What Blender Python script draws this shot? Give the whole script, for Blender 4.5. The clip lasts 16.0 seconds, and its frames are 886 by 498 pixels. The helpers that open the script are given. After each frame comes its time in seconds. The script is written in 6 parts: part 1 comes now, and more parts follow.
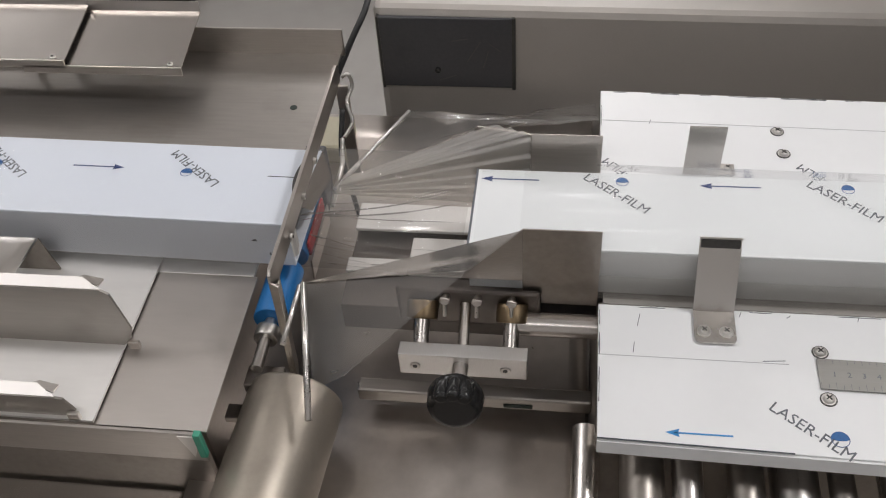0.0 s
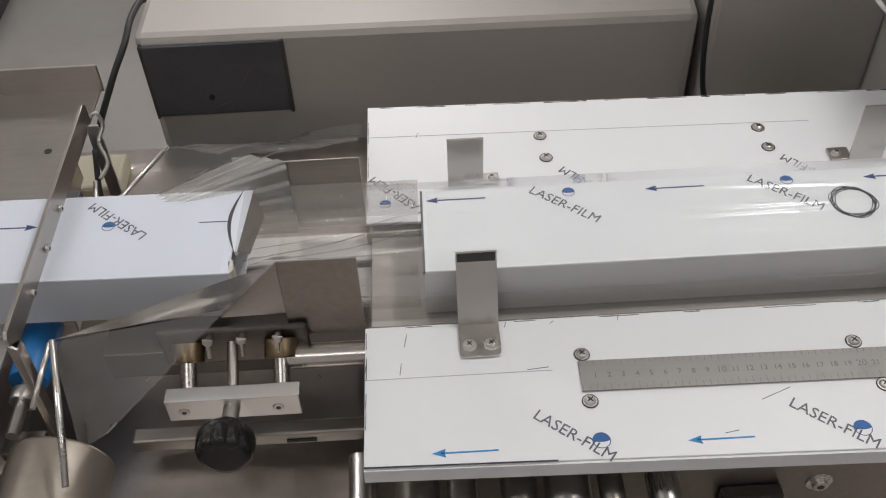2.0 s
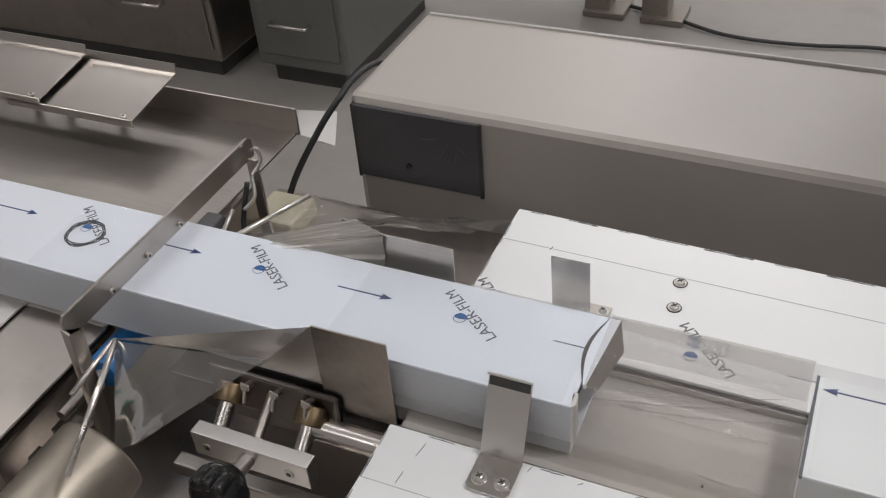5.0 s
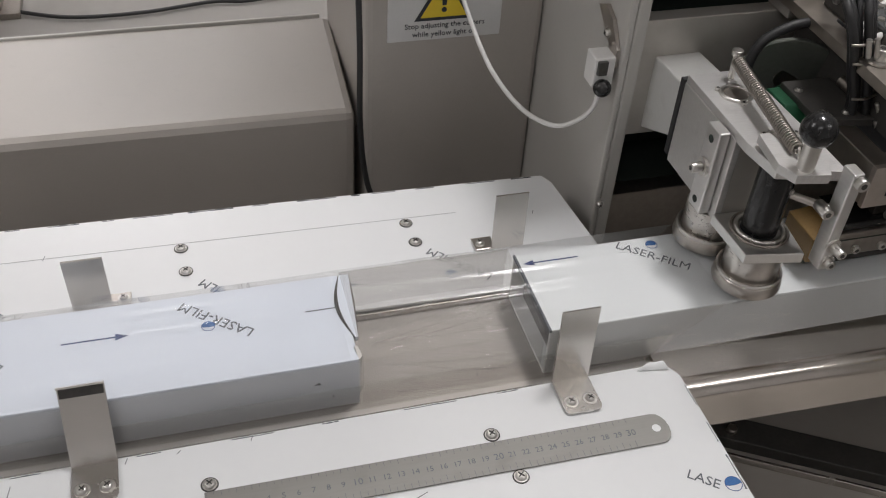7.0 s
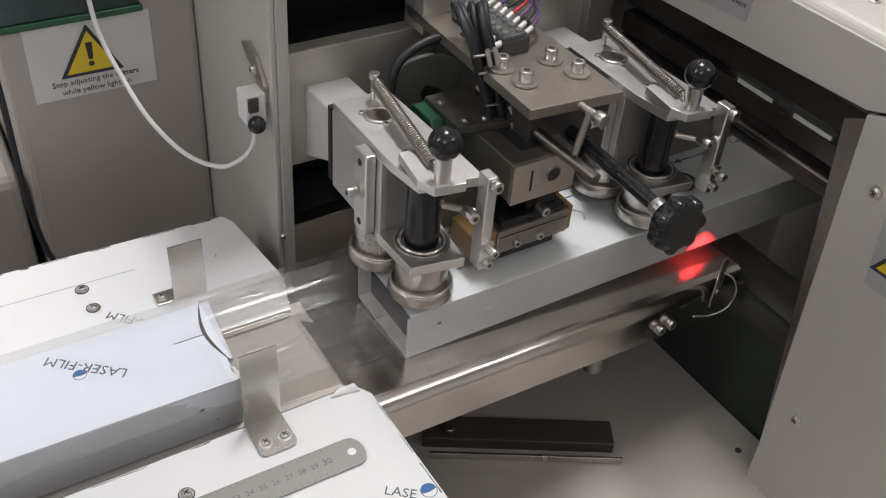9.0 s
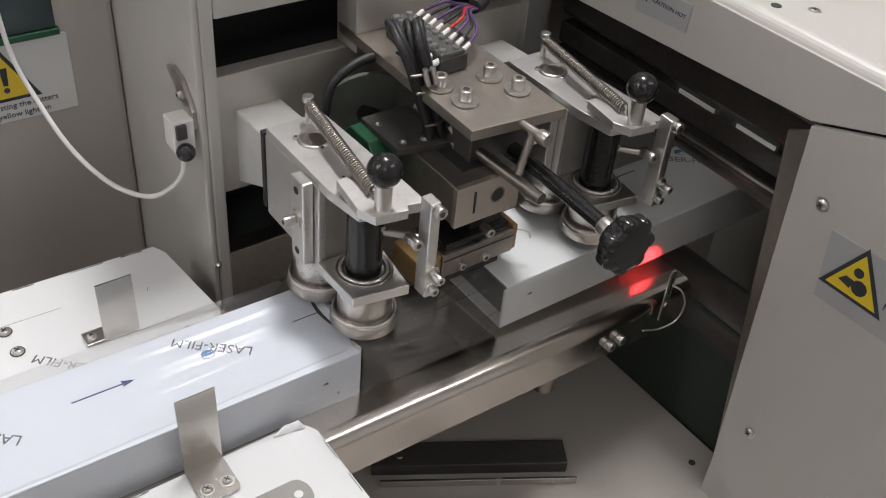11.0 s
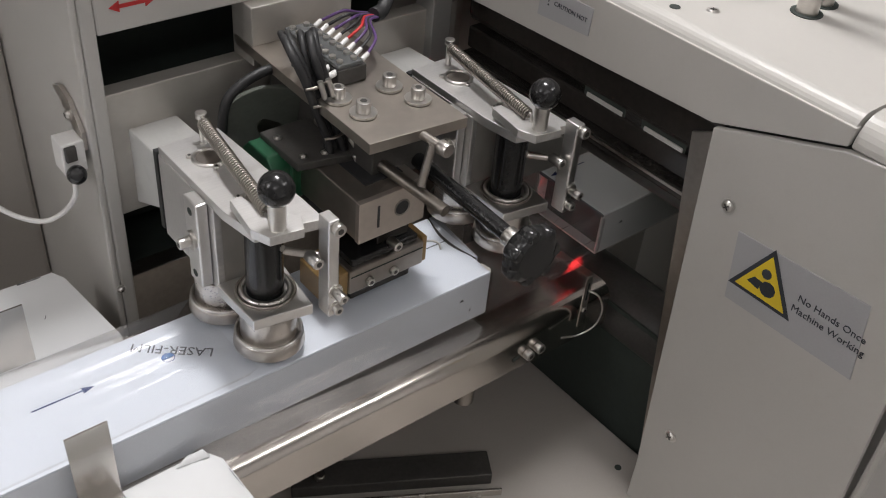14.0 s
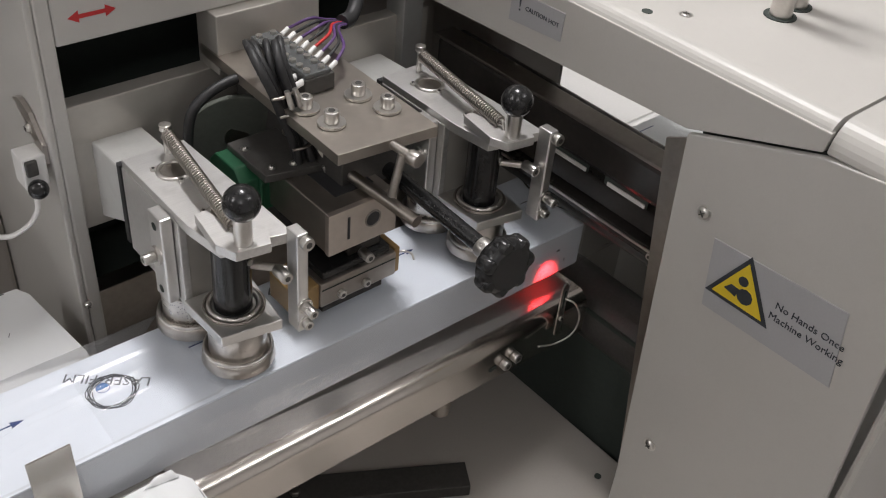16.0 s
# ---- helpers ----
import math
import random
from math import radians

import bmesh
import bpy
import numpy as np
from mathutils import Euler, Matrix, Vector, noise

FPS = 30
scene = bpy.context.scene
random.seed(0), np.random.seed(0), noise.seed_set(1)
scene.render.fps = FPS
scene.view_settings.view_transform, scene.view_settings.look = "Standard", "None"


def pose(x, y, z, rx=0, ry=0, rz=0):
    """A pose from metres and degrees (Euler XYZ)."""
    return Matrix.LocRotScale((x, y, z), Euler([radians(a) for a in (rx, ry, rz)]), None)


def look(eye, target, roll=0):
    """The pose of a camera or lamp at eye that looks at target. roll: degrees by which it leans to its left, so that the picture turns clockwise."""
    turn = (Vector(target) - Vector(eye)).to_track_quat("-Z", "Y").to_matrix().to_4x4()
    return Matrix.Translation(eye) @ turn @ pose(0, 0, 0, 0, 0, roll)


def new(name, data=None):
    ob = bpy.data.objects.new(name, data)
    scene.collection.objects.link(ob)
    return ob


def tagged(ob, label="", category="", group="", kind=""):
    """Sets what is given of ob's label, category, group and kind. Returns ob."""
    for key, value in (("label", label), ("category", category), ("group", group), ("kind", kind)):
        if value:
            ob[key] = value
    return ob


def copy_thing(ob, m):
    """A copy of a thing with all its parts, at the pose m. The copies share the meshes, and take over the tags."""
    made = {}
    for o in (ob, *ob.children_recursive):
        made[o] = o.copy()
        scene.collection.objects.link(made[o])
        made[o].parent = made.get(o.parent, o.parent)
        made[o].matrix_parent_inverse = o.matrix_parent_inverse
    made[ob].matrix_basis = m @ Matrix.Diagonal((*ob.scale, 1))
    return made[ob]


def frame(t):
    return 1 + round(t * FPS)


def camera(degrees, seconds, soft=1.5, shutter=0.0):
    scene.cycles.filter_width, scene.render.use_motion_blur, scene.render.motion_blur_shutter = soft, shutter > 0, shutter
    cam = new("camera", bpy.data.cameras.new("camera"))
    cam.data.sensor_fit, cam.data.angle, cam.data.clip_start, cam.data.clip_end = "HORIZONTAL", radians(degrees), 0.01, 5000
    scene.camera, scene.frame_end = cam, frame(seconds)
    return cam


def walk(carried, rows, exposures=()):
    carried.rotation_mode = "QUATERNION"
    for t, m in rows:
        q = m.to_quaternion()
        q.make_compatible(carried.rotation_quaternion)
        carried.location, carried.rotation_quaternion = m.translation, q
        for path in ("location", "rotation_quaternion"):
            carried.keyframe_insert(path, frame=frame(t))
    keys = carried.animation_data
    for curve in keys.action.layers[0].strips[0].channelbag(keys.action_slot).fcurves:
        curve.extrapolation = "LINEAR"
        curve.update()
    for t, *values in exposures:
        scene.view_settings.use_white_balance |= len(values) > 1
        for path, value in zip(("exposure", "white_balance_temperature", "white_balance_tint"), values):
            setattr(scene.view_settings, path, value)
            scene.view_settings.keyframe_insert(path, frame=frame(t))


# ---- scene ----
cam = camera(48.6, 16.0, soft=1.1)
PATH = [
    (0, (-0.0273, -0.4954, 1.4262), (-0.2585, 0.7877, 0.0717), -4.90),
    (0.5, (-0.0197, -0.4832, 1.4243), (-0.2472, 0.8075, 0.0754), -5.00),
    (1, (-0.0094, -0.4728, 1.4178), (-0.1946, 0.8216, 0.0660), -4.50),
    (1.5, (0.0113, -0.4691, 1.4187), (-0.0884, 0.8338, 0.0660), -3.50),
    (2, (0.0555, -0.4691, 1.4225), (0.0714, 0.8300, 0.0632), -2.70),
    (2.5, (0.0620, -0.4756, 1.4234), (0.1673, 0.8234, 0.0689), -1.30),
    (3, (0.0498, -0.4634, 1.4084), (0.0780, 0.9052, 0.1196), -2.10),
    (5.3, (0.2594, -0.3920, 1.3614), (-0.4174, 0.9297, 0.2080), -4.80),
    (5.5, (0.2369, -0.4108, 1.3538), (-0.2632, 0.9832, 0.1958), -2.30),
    (5.9, (0.2294, -0.4343, 1.3755), (0.0019, 0.9682, 0.1450), -1.50),
    (6, (0.2256, -0.4390, 1.3802), (0.0658, 0.9663, 0.1422), -0.90),
    (6.2, (0.1946, -0.4484, 1.3792), (0.2228, 0.9569, 0.1309), 0.90),
    (6.5, (0.1570, -0.4484, 1.3990), (0.4183, 0.9231, 0.1394), 2.40),
    (7, (0.1767, -0.4512, 1.4065), (0.6138, 0.9071, 0.1826), 4.00),
    (7.5, (0.2294, -0.4719, 1.4159), (0.9080, 0.8037, 0.2136), 4.90),
    (8, (0.2444, -0.4747, 1.4262), (1.0180, 0.7623, 0.2409), 4.60),
    (8.5, (0.2594, -0.4719, 1.4309), (1.0754, 0.7482, 0.2550), 4.70),
    (9, (0.2547, -0.4756, 1.4290), (1.0829, 0.7294, 0.2475), 5.00),
    (9.2, (0.2576, -0.4747, 1.4309), (1.0942, 0.7172, 0.2418), 5.00),
    (11.3, (0.2782, -0.4446, 1.4272), (1.2126, 0.6909, 0.2559), 5.90),
    (11.5, (0.2848, -0.4465, 1.4272), (1.2239, 0.6853, 0.2559), 6.00),
    (12, (0.2867, -0.4399, 1.4243), (1.2248, 0.6928, 0.2540), 5.90),
    (12.5, (0.3008, -0.4437, 1.4290), (1.2502, 0.6824, 0.2616), 5.90),
    (13, (0.3093, -0.4503, 1.4215), (1.2746, 0.6608, 0.2522), 5.50),
    (13.5, (0.3121, -0.4474, 1.4243), (1.2925, 0.6514, 0.2559), 5.40),
    (14, (0.3111, -0.4493, 1.4262), (1.3122, 0.6364, 0.2616), 5.80),
    (14.5, (0.3243, -0.4446, 1.4206), (1.3442, 0.6213, 0.2559), 6.10),
    (15, (0.3234, -0.4418, 1.4206), (1.3480, 0.6204, 0.2569), 6.00),
    (15.5, (0.3205, -0.4409, 1.4206), (1.3414, 0.6251, 0.2559), 5.80),
    (16, (0.3271, -0.4418, 1.4243), (1.3545, 0.6223, 0.2634), 5.80),
]
walk(cam, [(t, look(eye, target, roll)) for t, eye, target, roll in PATH], exposures=[(0.0, -0.60), (2.0, -0.73), (3.0, -0.73), (5.5, -0.75), (6.5, -0.82), (7.5, -0.58), (9.0, -0.39), (16.0, -0.33)])

# ---- world and lamps ----
world = bpy.data.worlds.new("world")
world.use_nodes = True
world.node_tree.nodes["Background"].inputs[0].default_value = (0.9, 0.95, 1.0, 1)
world.node_tree.nodes["Background"].inputs[1].default_value = 0.02
scene.world = world


def area_lamp(name, eye, target, sx, sy, watts, color=(1, 0.975, 0.982)):
    data = bpy.data.lights.new(name, "AREA")
    data.shape, data.size, data.size_y, data.energy, data.color = "RECTANGLE", sx, sy, watts, color
    ob = new(name, data)
    ob.matrix_world = look(eye, target)
    return ob


# Lamps at y < -1 and all uplights are unseen, added as fill light.
LAMPS = [(-3.0, 2.8, 12), (-0.2, 3.4, 52), (2.4, 3.1, 24), (-1.6, 0.2, 18), (-0.6, -1.5, 9), (1.9, -1.3, 11)]
for lx, ly, watts in LAMPS:
    area_lamp("ceiling_lamp", (lx, ly, 2.60), (lx, ly, 0), 1.2, 0.25, watts)
    # Upward lamp added to brighten the ceiling for soft fill.
    area_lamp("ceiling_lamp", (lx, ly, 2.72), (lx, ly, 3.1), 1.2, 0.25, watts * 0.6)
# one short lamp hangs across the machine
CROSS = (0.93, 0.36, 25)
for z, aim, share in ((2.60, 0, 1.0), (2.72, 3.1, 0.35)):
    area_lamp("ceiling_lamp", (CROSS[0], CROSS[1], z), (CROSS[0], CROSS[1], aim), 0.22, 0.42, CROSS[2] * share)


# ---- materials ----
def material(name, color, rough=0.5, metal=0.0, var=0.08, scale=40.0, bump=0.05, stretch=(1, 1, 1), rough_var=0.1, coat=0.0, dirt=0.0):
    """A surface with a fine grain and larger blotches in colour, gloss and relief."""
    m = bpy.data.materials.new(name)
    m.use_nodes = True
    nt = m.node_tree
    n, l = nt.nodes, nt.links
    b = n["Principled BSDF"]
    b.inputs["Metallic"].default_value = metal
    b.inputs["Coat Weight"].default_value = coat
    tc = n.new("ShaderNodeTexCoord")
    mp = n.new("ShaderNodeMapping")
    mp.inputs["Scale"].default_value = stretch
    l.new(tc.outputs["Object"], mp.inputs[0])
    fine = n.new("ShaderNodeTexNoise")
    fine.inputs["Scale"].default_value = scale * 8
    fine.inputs["Detail"].default_value = 4
    l.new(mp.outputs[0], fine.inputs["Vector"])
    big = n.new("ShaderNodeTexNoise")
    big.inputs["Scale"].default_value = scale * 0.4
    big.inputs["Detail"].default_value = 3
    l.new(tc.outputs["Object"], big.inputs["Vector"])
    mix = n.new("ShaderNodeMath")
    mix.operation = "MULTIPLY_ADD"
    l.new(fine.outputs[0], mix.inputs[0])
    mix.inputs[1].default_value = 0.5
    half = n.new("ShaderNodeMath")
    half.operation = "MULTIPLY"
    half.inputs[1].default_value = 0.5
    l.new(big.outputs[0], half.inputs[0])
    l.new(half.outputs[0], mix.inputs[2])
    ramp = n.new("ShaderNodeValToRGB")
    lo, hi = [c * (1 - var) for c in color], [min(1, c * (1 + var)) for c in color]
    ramp.color_ramp.elements[0].position, ramp.color_ramp.elements[0].color = 0.3, (*lo, 1)
    ramp.color_ramp.elements[1].position, ramp.color_ramp.elements[1].color = 0.7, (*hi, 1)
    l.new(mix.outputs[0], ramp.inputs[0])
    out = ramp.outputs[0]
    if dirt:
        spots = n.new("ShaderNodeTexNoise")
        spots.inputs["Scale"].default_value = scale * 1.3
        spots.inputs["Detail"].default_value = 6
        l.new(tc.outputs["Object"], spots.inputs["Vector"])
        cut = n.new("ShaderNodeMapRange")
        cut.inputs[1].default_value, cut.inputs[2].default_value = 0.58, 0.8
        cut.inputs[3].default_value, cut.inputs[4].default_value = 0.0, dirt
        l.new(spots.outputs[0], cut.inputs[0])
        blend = n.new("ShaderNodeMix")
        blend.data_type = "RGBA"
        l.new(cut.outputs[0], blend.inputs[0])
        l.new(out, blend.inputs[6])
        blend.inputs[7].default_value = (color[0] * 0.35, color[1] * 0.32, color[2] * 0.28, 1)
        out = blend.outputs[2]
    l.new(out, b.inputs["Base Color"])
    rr = n.new("ShaderNodeMapRange")
    rr.inputs[3].default_value, rr.inputs[4].default_value = max(0.02, rough - rough_var), min(1, rough + rough_var)
    l.new(mix.outputs[0], rr.inputs[0])
    l.new(rr.outputs[0], b.inputs["Roughness"])
    if bump:
        bp = n.new("ShaderNodeBump")
        bp.inputs["Strength"].default_value = bump
        bp.inputs["Distance"].default_value = 0.001
        l.new(mix.outputs[0], bp.inputs["Height"])
        l.new(bp.outputs[0], b.inputs["Normal"])
    return m


def clear_film(name, haze, tint=(1, 1, 1), rough=0.12, wave=60.0, gloss_most=0.5, relief=0.6):
    """Thin clear plastic: mostly see-through, with a wavy gloss."""
    m = bpy.data.materials.new(name)
    m.use_nodes = True
    n, l = m.node_tree.nodes, m.node_tree.links
    n.remove(n["Principled BSDF"])
    see = n.new("ShaderNodeBsdfTransparent")
    see.inputs[0].default_value = (*tint, 1)
    gloss = n.new("ShaderNodeBsdfGlossy")
    gloss.inputs["Roughness"].default_value = rough
    soft = n.new("ShaderNodeBsdfDiffuse")
    soft.inputs[0].default_value = (0.74, 0.72, 0.69, 1)
    tc = n.new("ShaderNodeTexCoord")
    mp = n.new("ShaderNodeMapping")
    mp.inputs["Scale"].default_value = (0.25, 1, 1)
    nz = n.new("ShaderNodeTexNoise")
    nz.inputs["Scale"].default_value = wave
    nz.inputs["Detail"].default_value = 3
    l.new(tc.outputs["Object"], mp.inputs[0])
    l.new(mp.outputs[0], nz.inputs["Vector"])
    bp = n.new("ShaderNodeBump")
    bp.inputs["Strength"].default_value = relief
    bp.inputs["Distance"].default_value = 0.004
    l.new(nz.outputs[0], bp.inputs["Height"])
    l.new(bp.outputs[0], gloss.inputs["Normal"])
    lw = n.new("ShaderNodeLayerWeight")
    lw.inputs[0].default_value = 0.35
    l.new(bp.outputs[0], lw.inputs["Normal"])
    a = n.new("ShaderNodeMixShader")
    a.inputs[0].default_value = haze
    l.new(see.outputs[0], a.inputs[1])
    l.new(soft.outputs[0], a.inputs[2])
    c = n.new("ShaderNodeMixShader")
    cap = n.new("ShaderNodeMath")
    cap.operation = "MULTIPLY"
    cap.inputs[1].default_value = gloss_most
    l.new(lw.outputs["Fresnel"], cap.inputs[0])
    l.new(cap.outputs[0], c.inputs[0])
    l.new(a.outputs[0], c.inputs[1])
    l.new(gloss.outputs[0], c.inputs[2])
    l.new(c.outputs[0], n["Material Output"].inputs[0])
    return m


STEEL = material("stainless", (0.52, 0.485, 0.45), 0.30, 1.0, 0.10, 30, 0.03, (0.15, 4, 4), 0.07, dirt=0.15)
STEEL_X = material("stainless_polished", (0.58, 0.55, 0.52), 0.29, 1.0, 0.08, 25, 0.03, (4, 0.1, 4), 0.08)
DECK = material("stainless_dark", (0.42, 0.395, 0.365), 0.38, 1.0, 0.08, 12, 0.04, (0.3, 3, 3), 0.08, dirt=0.25)
# Lightened steel; carries the highlight on pocket folds and wing in its colour.
BRIGHT = material("lightened_steel", (0.74, 0.71, 0.68), 0.5, 0.75, 0.03, 9, 0.04, (0.4, 2, 2), 0.08, dirt=0.12)
DECK_L = material("satin_rolled_sheet", (0.50, 0.465, 0.43), 0.46, 0.85, 0.06, 9, 0.02, (0.4, 2, 2), 0.1, dirt=0.35)
STEEL_R = material("stainless_rolled", (0.62, 0.585, 0.55), 0.24, 1.0, 0.05, 9, 0.0, (1, 1, 1), 0.07, dirt=0.08)
DARKST = material("dark_brown_steel", (0.20, 0.18, 0.165), 0.38, 1.0, 0.12, 20, 0.05, (1, 1, 1), 0.1, dirt=0.3)
STEEL_D = material("stainless_dull", (0.34, 0.31, 0.28), 0.36, 1.0, 0.14, 20, 0.05, (1, 1, 1), 0.1, dirt=0.3)
ALU = material("aluminium", (0.74, 0.73, 0.715), 0.36, 1.0, 0.06, 40, 0.03, (6, 0.3, 1), 0.08, dirt=0.1)
ALU_B = material("brushed_aluminium_plate", (0.66, 0.65, 0.635), 0.44, 0.88, 0.12, 40, 0.04, (0.3, 8, 1), 0.1, dirt=0.25)
BRK = material("bright_bracket_sheet", (0.60, 0.575, 0.545), 0.26, 1.0, 0.05, 14, 0.02, (1, 1, 0.3), 0.06, dirt=0.15)
# Whitened steel: the strips' near-white reflection is put into the base colour.
PALE = material("whitened_sheet", (0.84, 0.82, 0.79), 0.40, 0.45, 0.04, 9, 0.03, (0.4, 2, 2), 0.08, dirt=0.1)
FACE = material("heat_tinted_steel", (0.62, 0.555, 0.50), 0.36, 0.85, 0.08, 20, 0.03, dirt=0.15)
FACE_D = material("brownish_plate", (0.46, 0.42, 0.375), 0.36, 0.95, 0.10, 14, 0.03, dirt=0.35)
GLOSS_B = material("black_oxide_steel", (0.045, 0.040, 0.036), 0.22, 0.3, 0.25, 20, 0.03, dirt=0.15)
BAND = material("dull_zinc_plate", (0.52, 0.495, 0.455), 0.42, 0.55, 0.06, 12, 0.03, dirt=0.25)
RULE = material("satin_ruler_steel", (0.27, 0.262, 0.245), 0.5, 0.55, 0.06, 30, 0.02, (0.2, 3, 1), 0.06, dirt=0.2)
RAIL = material("wavy_polished_rail", (0.64, 0.60, 0.56), 0.20, 1.0, 0.05, 5, 0.45, (1, 1, 1), 0.09, dirt=0.1)
CAST = material("grey_cast", (0.47, 0.47, 0.46), 0.45, 0.6, 0.05, 40, 0.06, dirt=0.2)
PAN = material("polished_pan", (0.52, 0.475, 0.435), 0.30, 0.92, 0.12, 10, 0.05, (1, 1, 1), 0.08, dirt=0.25)
PLATED = material("plated_screw", (0.66, 0.64, 0.61), 0.30, 1.0, 0.06, 60, 0.0)
AMBER = material("amber_tape", (0.27, 0.17, 0.065), 0.34, 0.1, 0.15, 50, 0.04, dirt=0.2)
BRASS = material("brass", (0.30, 0.225, 0.14), 0.38, 1.0, 0.12, 60, 0.03)
PAINT = material("beige_paint", (0.44, 0.41, 0.375), 0.42, 0.0, 0.025, 60, 0.06, dirt=0.05)
PAINT_L = material("light_paint", (0.50, 0.485, 0.455), 0.4, 0.0, 0.02, 60, 0.06, dirt=0.05)
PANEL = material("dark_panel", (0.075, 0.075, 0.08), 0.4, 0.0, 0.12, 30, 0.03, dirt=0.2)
SMEAR = material("grey_smear", (0.105, 0.10, 0.10), 0.5, 0.0, 0.2, 60, 0.02)
SHEET = material("film_coated_sheet", (0.765, 0.775, 0.777), 0.3, 0.0, 0.010, 16, 0.03, (1, 1, 1), 0.04)
CARTON = material("film_coated_carton", (0.705, 0.745, 0.805), 0.34, 0.0, 0.010, 16, 0.03, (1, 1, 1), 0.06, dirt=0.03)
CARTON_B = material("white_coated_carton", (0.755, 0.775, 0.775), 0.34, 0.0, 0.010, 16, 0.03, (1, 1, 1), 0.06, dirt=0.03)
CARTON_IN = material("carton_edge", (0.62, 0.60, 0.56), 0.7, 0.0, 0.05, 40, 0.05)
FLAP_IN = material("raw_board", (0.17, 0.14, 0.115), 0.7, 0.0, 0.12, 40, 0.06)
TERM = material("smoky_plastic", (0.12, 0.125, 0.125), 0.2, 0.1, 0.3, 90, 0.05)
BLACK = material("black_plastic", (0.015, 0.015, 0.0155), 0.20, 0.0, 0.2, 40, 0.0, (1, 1, 1), 0.03)
MATT = material("black_matt", (0.055, 0.052, 0.048), 0.42, 0.0, 0.3, 40, 0.08, dirt=0.2)
# Near-black green that puts the shade of holes and recesses into colour.
DEEP_SHADE = material("deep_shade", (0.034, 0.044, 0.038), 0.8, 0.0, 0.2, 20, 0.0)
RUBBER = material("black_cable", (0.024, 0.024, 0.025), 0.5, 0.0, 0.2, 40, 0.0)
BLUE = material("blue_roller", (0.02, 0.16, 0.42), 0.38, 0.0, 0.1, 50, 0.06)
RED = material("red_strip", (0.45, 0.02, 0.03), 0.4, 0.0, 0.1, 50, 0.0)
GREEN = material("green_enamel", (0.018, 0.095, 0.045), 0.4, 0.0, 0.15, 40, 0.05)
TAPE = material("green_tape", (0.05, 0.30, 0.20), 0.4, 0.0, 0.1, 60, 0.0)
KHAKI = material("worn_zinc", (0.43, 0.385, 0.325), 0.38, 0.75, 0.06, 30, 0.04, (1, 1, 1), 0.1, dirt=0.2)
ARM = material("pale_cast", (0.60, 0.60, 0.58), 0.45, 0.2, 0.04, 40, 0.05, dirt=0.15)
CAB = material("greenish_cabinet", (0.17, 0.175, 0.165), 0.45, 0.5, 0.06, 10, 0.04, dirt=0.2)
SLATE = material("slate_green_wheel", (0.15, 0.16, 0.14), 0.5, 0.2, 0.15, 30, 0.04, dirt=0.2)
CREAM = material("cream_plastic", (0.60, 0.56, 0.42), 0.5, 0.0, 0.05, 40, 0.03)
WHITE = material("white_plastic", (0.75, 0.74, 0.72), 0.4, 0.0, 0.03, 40, 0.0)
LABEL = material("label_foil", (0.40, 0.40, 0.41), 0.35, 0.0, 0.04, 60, 0.02)
LABEL_W = material("label_paper", (0.66, 0.66, 0.65), 0.4, 0.0, 0.03, 60, 0.02)
YELLOW = material("yellow_print", (0.75, 0.55, 0.03), 0.4, 0.0, 0.04, 60, 0.0)
INK = material("ink", (0.03, 0.035, 0.045), 0.5, 0.0, 0.3, 90, 0.0)
INK_G = material("ink_grey", (0.11, 0.118, 0.135), 0.5, 0.0, 0.3, 90, 0.0)
INK_F = material("ink_faint", (0.40, 0.40, 0.41), 0.5, 0.0, 0.2, 90, 0.0)
INK_B = material("ink_blue", (0.03, 0.09, 0.28), 0.5, 0.0, 0.25, 90, 0.0)
INK_N = material("ink_navy", (0.016, 0.04, 0.15), 0.5, 0.0, 0.25, 90, 0.0)
INK_C = material("ink_sky", (0.03, 0.24, 0.55), 0.5, 0.0, 0.25, 90, 0.0)
INK_M = material("ink_mark_blue", (0.02, 0.12, 0.34), 0.5, 0.0, 0.25, 90, 0.0)
INK_R = material("ink_red", (0.5, 0.03, 0.03), 0.5, 0.0, 0.2, 90, 0.0)
PURPLE = material("purple_wire", (0.10, 0.05, 0.16), 0.45, 0.0, 0.2, 60, 0.0)
FLOOR = material("floor_coating", (0.30, 0.285, 0.265), 0.4, 0.0, 0.06, 3, 0.05, dirt=0.25)
WALL = material("wall_paint", (0.80, 0.79, 0.78), 0.7, 0.0, 0.03, 5, 0.05)
FILM = clear_film("clear_film", 0.02, (0.975, 0.975, 0.975), 0.14, 12.0, 0.5, 0.15)
FILM_D = clear_film("clear_film_folded", 0.06, (0.86, 0.85, 0.83), 0.10, 18.0, 0.7)
FILM_F = clear_film("clear_film_doubled", 0.60, (0.74, 0.71, 0.68), 0.14, 14.0, 0.6)
FILM_S = clear_film("clear_film_slack", 0.17, (0.74, 0.71, 0.68), 0.12, 16.0, 0.7)
FILM_G = clear_film("clear_film_crumpled", 0.09, (0.86, 0.85, 0.84), 0.05, 9.0, 0.5, 0.10)
FILM_W = clear_film("clear_film_hazy", 0.13, (0.97, 0.965, 0.96), 0.12, 30.0, 0.6)
FILM_P = clear_film("clear_film_pleated", 0.32, (0.82, 0.79, 0.72), 0.10, 20.0, 0.9, 0.25)
FILM_H = clear_film("clear_film_heaped", 0.36, (0.85, 0.83, 0.81), 0.18, 8.0, 0.5)
SCREEN = material("dark_screen", (0.03, 0.05, 0.05), 0.15, 0.0, 0.1, 20, 0.0)


